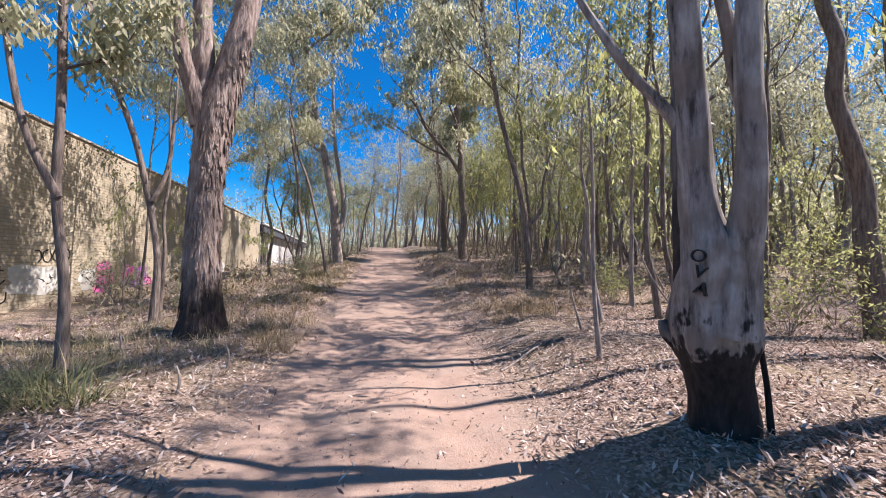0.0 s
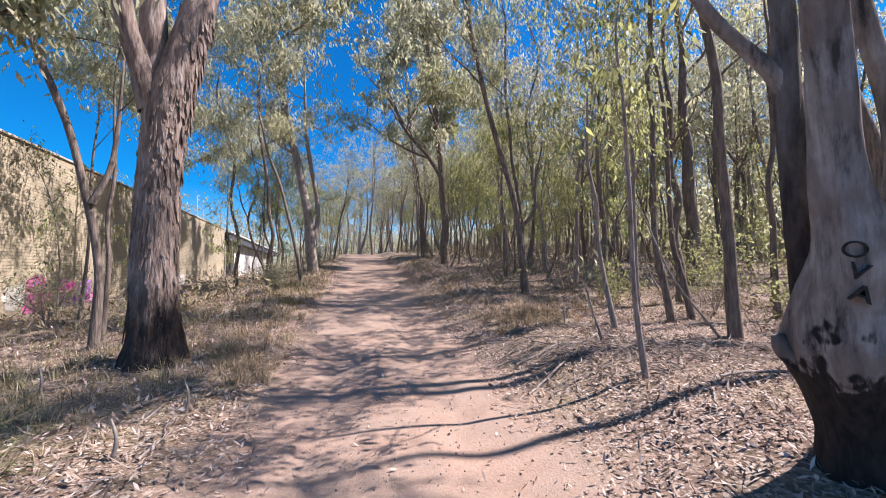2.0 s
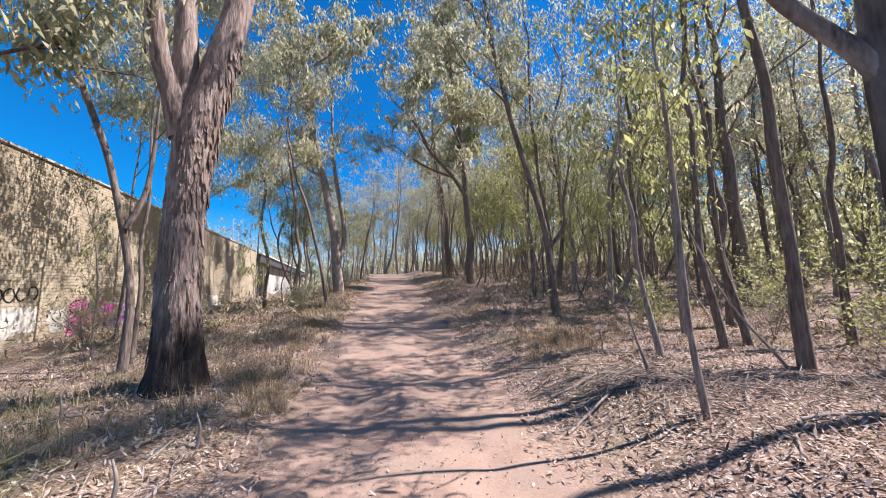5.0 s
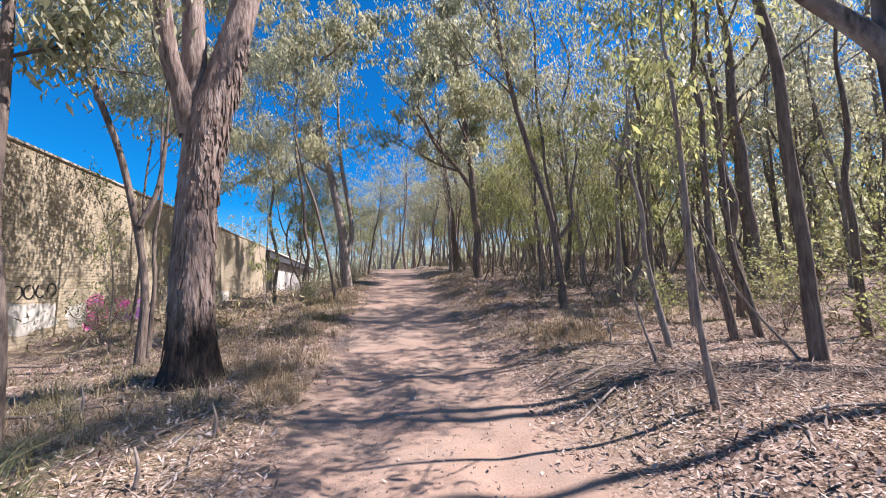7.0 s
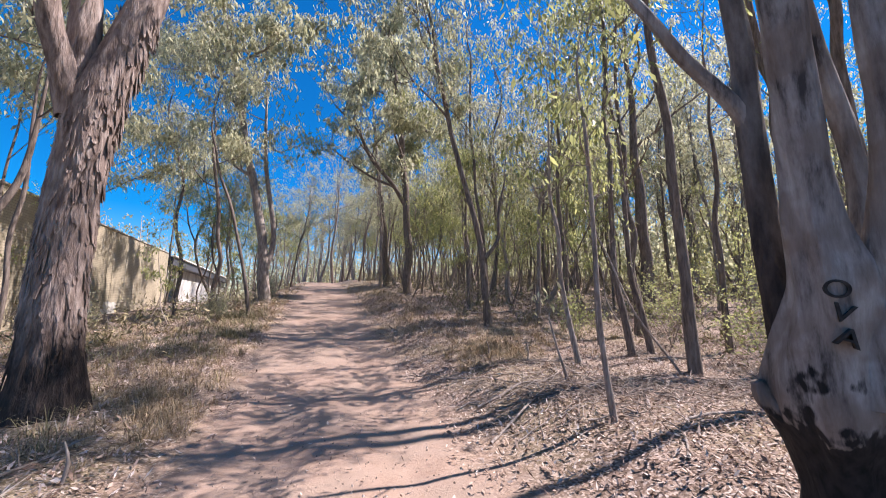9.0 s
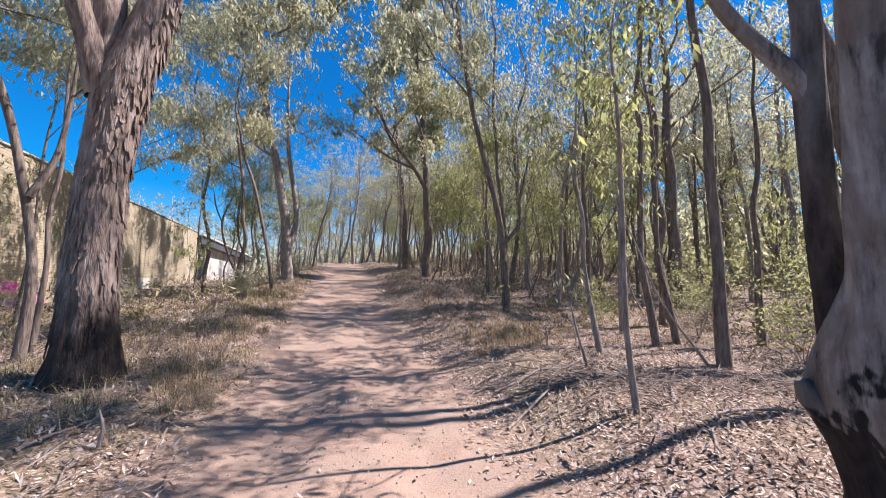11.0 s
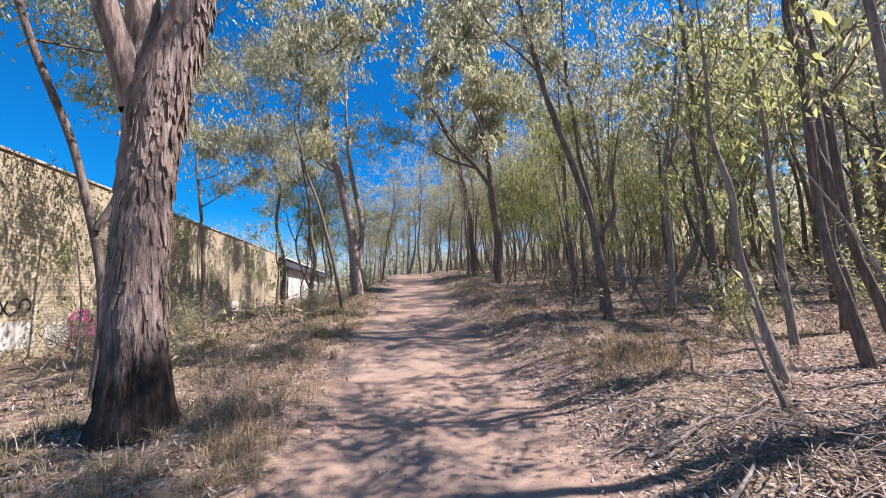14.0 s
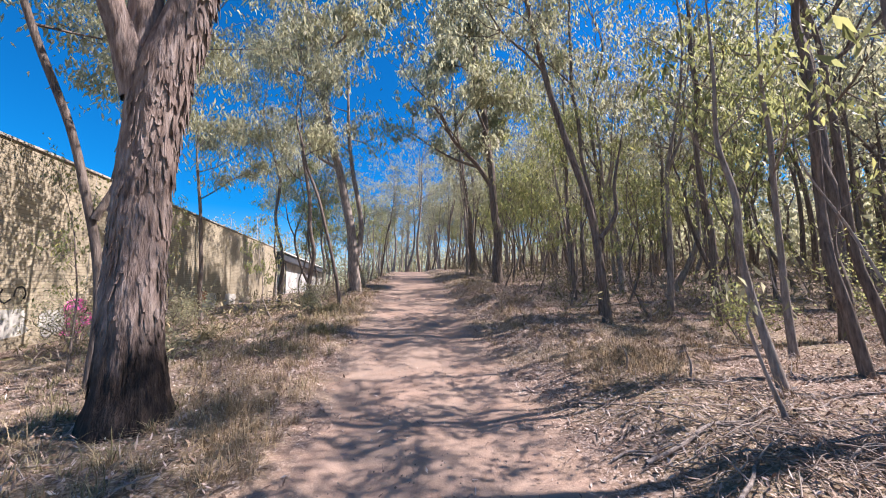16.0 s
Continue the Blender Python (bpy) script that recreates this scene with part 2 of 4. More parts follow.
def box(bm, x0, x1, y0, y1, z0, z1, bevel=0.0):
    r = bmesh.ops.create_cube(bm, size=1.0, matrix=Matrix.Translation(((x0 + x1) / 2, (y0 + y1) / 2, (z0 + z1) / 2)) @ Matrix.Diagonal((x1 - x0, y1 - y0, z1 - z0, 1)))
    if bevel:
        edges = {e for v in r["verts"] for e in v.link_edges}
        bmesh.ops.bevel(bm, geom=list(edges), offset=bevel, segments=1, affect="EDGES")


def spaced(stops):
    out = []
    for a, b, step in stops:
        n = max(1, round((b - a) / step))
        out += [a + (b - a) * k / n for k in range(n)]
    return out + [stops[-1][1]]


def build_ground():
    xs = spaced([(-600, -60, 90), (-60, -15, 5), (-15, -4, 0.5), (-4, 5, 0.1), (5, 14, 0.5), (14, 60, 3), (60, 600, 90)])
    ys = spaced([(-600, -60, 90), (-60, -4, 4), (-4, 0, 0.5), (0, 13, 0.1), (13, 30, 0.4), (30, 62, 1.6), (62, 120, 8), (120, 900, 100)])
    verts = [(x, y, ground_height(x, y)) for y in ys for x in xs]
    w = len(xs)
    faces = [(j * w + i, j * w + i + 1, (j + 1) * w + i + 1, (j + 1) * w + i) for j in range(len(ys) - 1) for i in range(w - 1)]
    tagged(mesh_object("ground", verts, faces, EARTH), "bare pinkish earth track between leaf-littered verges", "ground", kind="structure")


build_ground()


# ---- tubes and leaves ----
def curve_points(nodes, steps):
    """A smooth line through nodes of (x, y, z, radius)."""
    pts = [np.array(n, float) for n in nodes]
    pts = [2 * pts[0] - pts[1]] + pts + [2 * pts[-1] - pts[-2]]
    out = []
    for a, b, c, d in zip(pts, pts[1:], pts[2:], pts[3:]):
        for k in range(steps):
            t = k / steps
            out.append(0.5 * (2 * b + (c - a) * t + (2 * a - 5 * b + 4 * c - d) * t * t + (3 * b - a - 3 * c + d) * t ** 3))
    return out + [pts[-2]]


def tube(verts, faces, nodes, sides=8, steps=4, rough=0.0, seed=0.0):
    line = curve_points(nodes, steps)
    base = len(verts)
    for k, p in enumerate(line):
        d = line[min(k + 1, len(line) - 1)][:3] - line[max(k - 1, 0)][:3]
        d = Vector(d).normalized()
        a = d.cross(Vector((0.3, 1, 0.1))).normalized()
        b = d.cross(a)
        r = max(0.002, p[3])
        for s in range(sides):
            q = 2 * math.pi * s / sides
            f = r
            if rough:
                f *= 1 + rough * noise.noise((math.cos(q) * 2.2 + seed, math.sin(q) * 2.2, p[2] * 1.3)) + 0.5 * rough * noise.noise((math.cos(q) * 6, math.sin(q) * 6 + seed, p[2] * 4))
            v = Vector(p[:3]) + (a * math.cos(q) + b * math.sin(q)) * f
            verts.append((v.x, v.y, v.z))
    for k in range(len(line) - 1):
        for s in range(sides):
            i, j = base + k * sides + s, base + k * sides + (s + 1) % sides
            faces.append((i, j, j + sides, i + sides))
    faces.append(tuple(base + (len(line) - 1) * sides + s for s in range(sides)))


def leaf_mesh(name, centres, per, spread, size, seed, droop=0.75, aspect=0.25):
    """Narrow leaves hung in loose clumps round the centres."""
    g = np.random.default_rng(seed)
    c = np.repeat(np.array(centres, float), per, axis=0)
    n = len(c)
    loose = np.repeat(g.uniform(0.45, 1.35, (len(centres), 1)), per, axis=0)
    c = c + g.normal(0, 1, (n, 3)) * np.array([spread, spread, spread * 0.75]) * loose
    d = g.normal(0, 1, (n, 3))
    d /= np.linalg.norm(d, axis=1)[:, None]
    d[:, 2] -= droop * 1.5
    d /= np.linalg.norm(d, axis=1)[:, None]
    side = np.cross(d, g.normal(0, 1, (n, 3)))
    side /= np.linalg.norm(side, axis=1)[:, None] + 1e-9
    ln = size * g.uniform(0.6, 1.3, (n, 1))
    wd = ln * aspect * g.uniform(0.8, 1.2, (n, 1))
    bend = np.cross(d, side) * ln * 0.12
    v = np.stack([c, c + d * ln * 0.45 + side * wd / 2 + bend, c + d * ln, c + d * ln * 0.45 - side * wd / 2 + bend], 1).reshape(-1, 3)
    me = bpy.data.meshes.new(name)
    me.vertices.add(4 * n)
    me.vertices.foreach_set("co", v.ravel())
    me.loops.add(4 * n)
    me.loops.foreach_set("vertex_index", np.arange(4 * n, dtype=np.int32))
    me.polygons.add(n)
    me.polygons.foreach_set("loop_start", np.arange(0, 4 * n, 4, dtype=np.int32))
    me.update(calc_edges=True)
    me.validate()
    return me


def limb(rnd, start, way, length, radius, bits, tips, depth, droop=0.0):
    """One wandering branch with side twigs; ends are kept in tips."""
    n = 4
    p, d = Vector(start), Vector(way).normalized()
    nodes = [(*p, radius)]
    spots = []
    for k in range(1, n + 1):
        d = (d + Vector((rnd.gauss(0, 0.22), rnd.gauss(0, 0.22), rnd.gauss(0.06 - droop, 0.16)))).normalized()
        p = p + d * length / n
        nodes.append((*p, radius * (1 - 0.78 * k / n)))
        spots.append((p.copy(), d.copy(), radius * (1 - 0.78 * k / n)))
    bits.append(nodes)
    if depth == 0:
        tips += [tuple(s[0]) for s in spots[1:]]
        return
    for s, dd, r in spots:
        for _ in range(rnd.choice((1, 2))):
            side = Vector((rnd.gauss(0, 1), rnd.gauss(0, 1), rnd.gauss(0.35, 0.5))).normalized()
            limb(rnd, s, dd * 0.7 + side, length * rnd.uniform(0.35, 0.55), r * 0.65, bits, tips, depth - 1, droop)


def make_tree(name, label, nodes, limbs, bark_mat, leaf_mat, seed, per=12, spread=0.19, leaf=0.115, sides=10, rough=0.06, category="tree",
              extra_stems=(), crown_from=0.45, limb_len=0.22, depth=1, group="", aspect=0.25, wander=False):
    """nodes: the trunk's line as (x, y, z, radius) from its foot. limbs: how many leave the trunk above crown_from of its height."""
    rnd = random.Random(seed)
    root = tagged(new(name), label, category, group)
    verts, faces, bits, tips = [], [], [], []
    flare = nodes[0]
    sway = min(0.4 * nodes[1][3] + 0.015, 0.045)
    if wander:
        fine = [nodes[0]]
        for p, q in zip(nodes, nodes[1:]):
            bits_in = max(1, round((q[2] - p[2]) / 0.9))
            fine += [tuple(u + (v - u) * k / bits_in for u, v in zip(p, q)) for k in range(1, bits_in + 1)]
        nodes = fine
    nodes = [nodes[0]] + [(x + rnd.gauss(0, sway) * (z > 0.8), y + rnd.gauss(0, sway) * (z > 0.8), z, r) for x, y, z, r in nodes[1:]] if wander else list(nodes)
    nodes = [(flare[0], flare[1], flare[2] - 0.25, flare[3] * 1.2)] + list(nodes)
    tube(verts, faces, nodes, sides, 5, rough, seed)
    mesh_object("trunk", verts, faces, bark_mat, root)
    for stem in extra_stems:
        sv, sf = [], []
        tube(sv, sf, stem, sides, 5, rough, seed + 3.3)
        mesh_object("stem", sv, sf, bark_mat, root)
    lines = [curve_points(s, 6) for s in (nodes, *extra_stems)]
    top = max(p[2] for line in lines for p in line)
    for number, line in enumerate(lines):
        fork = depth if number == 0 else max(1, depth - 1)
        high = [p for p in line if p[2] > crown_from * top]
        if not high:
            continue
        count = max(1, min(limbs, len(high) // 2))
        for k in range(count):
            p = high[min(len(high) - 1, int(len(high) * (k + rnd.random()) / count))]
            a = rnd.uniform(0, 2 * math.pi)
            rise = rnd.uniform(0.25, 1.1)
            ln = top * limb_len * rnd.uniform(0.6, 1.25)
            limb(rnd, p[:3], (math.cos(a), math.sin(a), rise), ln, max(0.008, p[3] * 0.5), bits, tips, fork)
        limb(rnd, line[-1][:3], (rnd.gauss(0, 0.3), rnd.gauss(0, 0.3), 1), top * limb_len, line[-1][3], bits, tips, fork)
    bv, bf = [], []
    for b in bits:
        tube(bv, bf, b, *((5, 2) if b[0][3] > 0.03 else (3, 1)))
    mesh_object("branchwork", bv, bf, bark_mat, root)["kind"] = "stuff"
    clumps = [p for p in tips if rnd.random() < 0.5] or tips
    me = leaf_mesh("crown", clumps, int(per * 1.5), spread * 0.78, leaf * 1.3, seed, droop=0.95, aspect=aspect * 1.1)
    me.materials.append(leaf_mat)
    crown = new("crown", me)
    crown.parent = root
    crown["kind"] = "stuff"
    return root


def put(root, x, y, sink=0.0, turn=0.0, scale=1.0):
    root.matrix_basis = Matrix.Translation((x, y, ground_height(x, y) - sink)) @ pose(0, 0, 0, 0, 0, turn) @ Matrix.Scale(scale, 4)
    return root


# ---- brick warehouse beside the track ----
WALL_TURN = math.degrees(math.atan2(0.106, 0.994))
WALL = Matrix.Translation((-8.72, 8.4, 0)) @ pose(0, 0, 0, 0, 0, WALL_TURN)


def warehouse():
    """Local frame: y runs along the long wall, x away from the track is negative."""
    root = tagged(new("warehouse"), "cream brick warehouse wall, mottled by painted leaf shade and tagged with graffiti", "building")
    root.matrix_basis = WALL
    bm = bmesh.new()
    box(bm, -0.25, 0.0, 0.0, 25.0, -0.8, 4.93)
    part("wall", bm, BRICK, root)
    bm = bmesh.new()
    box(bm, -14.0, -0.253, 0.0, 0.25, -0.8, 4.93)
    part("wall", bm, BRICK_SIDE, root, "brick side wall with shade put into its colour")
    bm = bmesh.new()
    box(bm, -14.0, -0.253, 24.75, 25.0, -0.8, 4.93)
    part("wall", bm, BRICK_SIDE, root)
    bm = bmesh.new()
    box(bm, -14.0, -13.75, 0.253, 24.747, -0.8, 4.93)
    part("wall", bm, BRICK_SIDE, root)
    for k in range(10):
        bm = bmesh.new()
        box(bm, -0.30, 0.05, k * 2.5 + 0.004, k * 2.5 + 2.494, 4.934, 5.0, 0.008)
        part("capping", bm, CAPPING, root)
    bm = bmesh.new()
    box(bm, -13.7, -0.31, 0.3, 24.7, 4.5, 4.6)
    part("roof", bm, ROOF_DARK, root)
    bm = bmesh.new()
    box(bm, -9.0, -0.9, -0.4, 0.9, 4.934, 5.25, 0.02)
    part("roof_box", bm, ROOF_DARK, root, "dark grey flat roof edge")
    # pale blue pipe casing down the side wall
    bm = bmesh.new()
    box(bm, -0.62, -0.38, -0.10, -0.003, -0.1, 2.65, 0.02)
    casing = part("pipe_casing", bm, PAINT_BLUE, root, "pale blue painted pipe casing")
    for z in (0.4, 1.5, 2.4):
        bm = bmesh.new()
        box(bm, -0.66, -0.34, -0.115, -0.103, z, z + 0.05, 0.004)
        part("bracket", bm, SHADE_DARK, casing)
    bm = bmesh.new()
    box(bm, -0.9, -0.3, -0.03, -0.003, 3.1, 3.5, 0.004)
    part("window", bm, SHADE_DARK, root, "small dark window")
    for k in range(24):
        # downpipes and expansion joints break the wall up
        if k % 6 == 5:
            bm = bmesh.new()
            box(bm, 0.0, 0.006, k + 0.0, k + 0.018, -0.5, 4.92)
            part("expansion_joint", bm, CAPPING, root)
    return root


HOUSE = warehouse()


def stroke(name, pts, width, material, parent, depth=0.006, label=""):
    """A sprayed line on the wall: pts are (along, up) on its face."""
    verts, faces = [], []
    line = curve_points([(0.004, a, u, width * 0.5) for a, u in pts], 5)
    for k, p in enumerate(line):
        d = line[min(k + 1, len(line) - 1)] - line[max(k - 1, 0)]
        n = math.hypot(d[1], d[2]) or 1.0
        s = (-d[2] / n * width * 0.5, d[1] / n * width * 0.5)
        for dx in (0.002, depth):
            verts.append((dx, p[1] + s[0], p[2] + s[1]))
            verts.append((dx, p[1] - s[0], p[2] - s[1]))
        if k:
            b = 4 * k
            faces += [(b - 2, b - 1, b + 3, b + 2), (b - 4, b - 2, b + 2, b), (b - 1, b - 3, b + 1, b + 3)]
    return mesh_object(name, verts, faces, material, parent, False, label)


def blob(name, cy, cz, ry, rz, material, parent, proud, seed):
    """A ragged sprayed patch on the wall."""
    n = 40
    verts, faces = [], []
    for dx in (0.0015, proud):
        for k in range(n):
            a = 2 * math.pi * k / n
            f = 1 + 0.28 * noise.noise((math.cos(a) * 1.6 + seed, math.sin(a) * 1.6, 0)) + 0.12 * noise.noise((math.cos(a) * 5, math.sin(a) * 5 + seed, 1))
            sq = 1 / max(abs(math.cos(a)), abs(math.sin(a))) ** 0.6
            verts.append((dx, cy + ry * f * sq * math.cos(a), cz + rz * f * sq * math.sin(a)))
    faces.append(tuple(range(n, 2 * n)))
    faces += [(k, (k + 1) % n, n + (k + 1) % n, n + k) for k in range(n)]
    return mesh_object(name, verts, faces, material, parent, False)


def graffiti():
    rnd = random.Random(4)
    for y, z, ry, rz, s in ((2.3, 0.85, 1.0, 0.36, 1), (4.3, 0.8, 0.6, 0.34, 2), (12.8, 0.95, 0.9, 0.45, 3), (15.5, 1.0, 0.8, 0.35, 5)):
        blob("paint_patch", y, z, ry, rz, PAINT_WHITE, HOUSE, 0.003, s)
    piece = tagged(new("graffiti_piece"), "pink and purple spray-painted lettering on the brick wall", "graffiti")
    piece.matrix_basis = WALL
    for k, (y, z, ry, rz) in enumerate(((4.75, 1.1, 0.32, 0.2), (4.85, 0.72, 0.42, 0.22), (4.75, 0.38, 0.36, 0.2), (6.0, 0.95, 0.3, 0.24), (6.15, 0.5, 0.34, 0.24), (6.95, 0.8, 0.28, 0.3), (7.3, 0.45, 0.3, 0.25))):
        ry, rz = ry * 1.25, rz * 1.15
        blob("patch", y, z, ry, rz, (PAINT_PINK, PAINT_PINK, PAINT_PINK, PAINT_PINK, PAINT_PURPLE, PAINT_PURPLE, PAINT_PINK)[k], piece, 0.006, k * 3.1)
        a = rnd.uniform(0, 6)
        stroke("outline", [(y + ry * 0.95 * math.cos(a + q), z + rz * 0.95 * math.sin(a + q)) for q in (0, 1.1, 2.2, 3.3, 4.4, 5.2)], 0.045, PAINT_WHITE if k % 2 else PAINT_BLACK, piece, 0.009)
        stroke("outline", [(y - ry * 0.5, z - rz * 0.2), (y, z + rz * 0.4), (y + ry * 0.4, z - rz * 0.3)], 0.04, PAINT_PURPLE if k < 4 else PAINT_WHITE, piece, 0.0095)
    red = tagged(blob("graffiti_patch", 12.0, 1.2, 0.5, 0.35, PAINT_RED, None, 0.005, 9.0), "dull red sprayed patch on the brick wall", "graffiti")
    red.matrix_basis = WALL
    # black looping tags that cannot be read
    for y, z, w, name in ((2.15, 1.45, 0.32, "a"), (0.3, 0.9, 0.3, "b"), (0.35, 0.45, 0.3, "c"), (13.2, 1.15, 0.3, "d")):
        tag = tagged(new("graffiti_tag"), "black looping spray-paint tag on the brick wall", "graffiti", "black wall tags")
        tag.matrix_basis = WALL
        for k in range(4):
            a, q = y + k * w, rnd.uniform(0, 6)
            stroke("line", [(a + w * 0.45 * math.cos(q + j * 1.2) , z + 0.17 * math.sin(q + j * 1.2) + 0.02 * k) for j in range(rnd.choice((4, 5, 6)))], 0.035, PAINT_BLACK, tag, 0.008)


graffiti()


def far_shed():
    root = tagged(new("shed"), "long pale corrugated shed with a dark overhanging roof", "building")
    root.matrix_basis = WALL
    for k in range(30):
        # ribbed wall sheets
        y0 = 30.6 + k * 1.0
        verts, faces = [], []
        for j in range(21):
            y = y0 + j * 0.0495
            dx = 0.02 * math.sin(j * math.pi / 2)
            verts += [(-0.4 + dx, y, 0.2), (-0.4 + dx, y, 4.1), (-0.44 + dx, y, 0.2), (-0.44 + dx, y, 4.1)]
            if j:
                b = 4 * j
                faces += [(b - 4, b, b + 1, b - 3), (b - 2, b - 1, b + 3, b + 2)]
        mesh_object("wall_sheet", verts, faces, SHEET_PALE, root, False)
    # the open bay is a solid block whose dark colour stands for its shade
    for y0, y1, z0, z1, x0, x1, mat, name in ((25.5, 30.6, 0.0, 4.1, -8.0, -3.0, SHADE_DARK, "open_bay"), (25.4, 61.0, 4.1, 4.75, -1.2, 0.25, ROOF_DARK, "fascia")):
        bm = bmesh.new()
        box(bm, x0, x1, y0, y1, z0, z1, 0.01)
        part(name, bm, mat, root)
    bm = bmesh.new()
    box(bm, -9.0, 0.4, 25.35, 61.2, 4.753, 4.86, 0.01)
    part("roof", bm, ROOF_WHITE, root, "white sheet roof edge")
    for y in (25.6, 28.2):
        bm = bmesh.new()
        box(bm, -0.2, -0.05, y, y + 0.15, -0.2, 4.1, 0.01)
        part("post", bm, CAPPING, root)
    bm = bmesh.new()
    box(bm, -9.0, -0.45, 60.5, 60.7, 0.2, 4.1)
    part("end_wall", bm, SHEET_PALE, root)


far_shed()

# ---- trees that stand apart ----
# the great shaggy tree beside the track, forked about four metres up
ACROSS = Vector((0.88, 0.47, 0))


def leaning(rows):
    """Rows of (sideways, height, radius, depth) along the fork's plane."""
    return [(ACROSS.x * u - ACROSS.y * w, ACROSS.y * u + ACROSS.x * w, z, r) for u, z, r, w in rows]


BIG = make_tree("gum_tree", "massive shaggy-barked eucalyptus forked above head height, blackened at the foot",
    leaning([(0.02, 0, 0.43, 0), (0.01, 0.35, 0.345, 0), (-0.02, 0.9, 0.285, 0), (-0.04, 1.8, 0.265, 0), (-0.02, 2.8, 0.262, 0), (0.02, 3.5, 0.275, 0), (0.08, 4.1, 0.285, 0), (0.22, 4.7, 0.245, 0), (0.37, 5.4, 0.22, 0), (0.52, 6.2, 0.20, 0.05), (0.75, 8.2, 0.15, 0.2), (0.9, 11.5, 0.08, 0.1)]),
    6, BARK_STRINGY, LEAF_OLIVE, 11, depth=2, per=20, spread=0.17, leaf=0.12, sides=40, rough=0.13, crown_from=0.66, limb_len=0.3,
    extra_stems=(leaning([(-0.12, 3.7, 0.19, 0), (-0.30, 4.35, 0.14, -0.05), (-0.45, 4.8, 0.12, -0.1), (-0.58, 5.6, 0.11, -0.15), (-0.8, 7.6, 0.08, -0.2), (-1.3, 10.0, 0.05, -0.2)]),
                 leaning([(-0.03, 3.8, 0.22, 0.05), (-0.13, 4.6, 0.18, 0.08), (-0.17, 5.4, 0.155, 0.1), (-0.2, 6.2, 0.14, 0.15), (-0.1, 9.0, 0.09, 0.5), (0.1, 12.0, 0.05, 0.8)])))
put(BIG, -3.24, 6.84)


def bark_flakes():
    """Loose strips that hang off the shaggy trunk."""
    g = random.Random(21)
    verts, faces = [], []
    for _ in range(1100):
        a, z = g.uniform(0, 2 * math.pi), g.uniform(0.5, 5.6)
        r = np.interp(z, (0.35, 0.9, 1.8, 2.8, 3.5, 4.1, 4.7, 5.4), (0.345, 0.285, 0.265, 0.262, 0.275, 0.285, 0.245, 0.22))
        u = np.interp(z, (0.0, 0.9, 1.8, 2.8, 3.5, 4.1, 4.7, 5.4), (0.02, -0.02, -0.04, -0.02, 0.02, 0.08, 0.22, 0.37))
        cx, cy = ACROSS.x * u, ACROSS.y * u
        ln, w = g.uniform(0.08, 0.36), g.uniform(0.02, 0.085)
        t = Vector((-math.sin(a), math.cos(a), 0)) * w
        o = Vector((math.cos(a), math.sin(a), 0))
        base = Vector((cx, cy, z)) + o * (r * 0.985)
        lift = g.uniform(0.002, 0.03)
        b = len(verts)
        for k, (f, wid) in enumerate(((0, 0.6), (0.5, 1.0), (1, 0.35))):
            c = base - Vector((0, 0, ln * f)) + o * (0.006 + lift * f * f)
            verts += [tuple(c - t * wid * 0.5), tuple(c + t * wid * 0.5), tuple(c + o * 0.006 - t * wid * 0.4), tuple(c + o * 0.006 + t * wid * 0.4)]
        for k in (0, 4):
            faces += [(b + k + 2, b + k + 3, b + k + 7, b + k + 6), (b + k, b + k + 2, b + k + 6, b + k + 4), (b + k + 3, b + k + 1, b + k + 5, b + k + 7)]
        faces.append((b + 8, b + 9, b + 11, b + 10))
    ob = mesh_object("peeling_bark", verts, faces, BARK_STRINGY, BIG, False, "peeling strips of bark")
    ob["kind"] = "stuff"


bark_flakes()


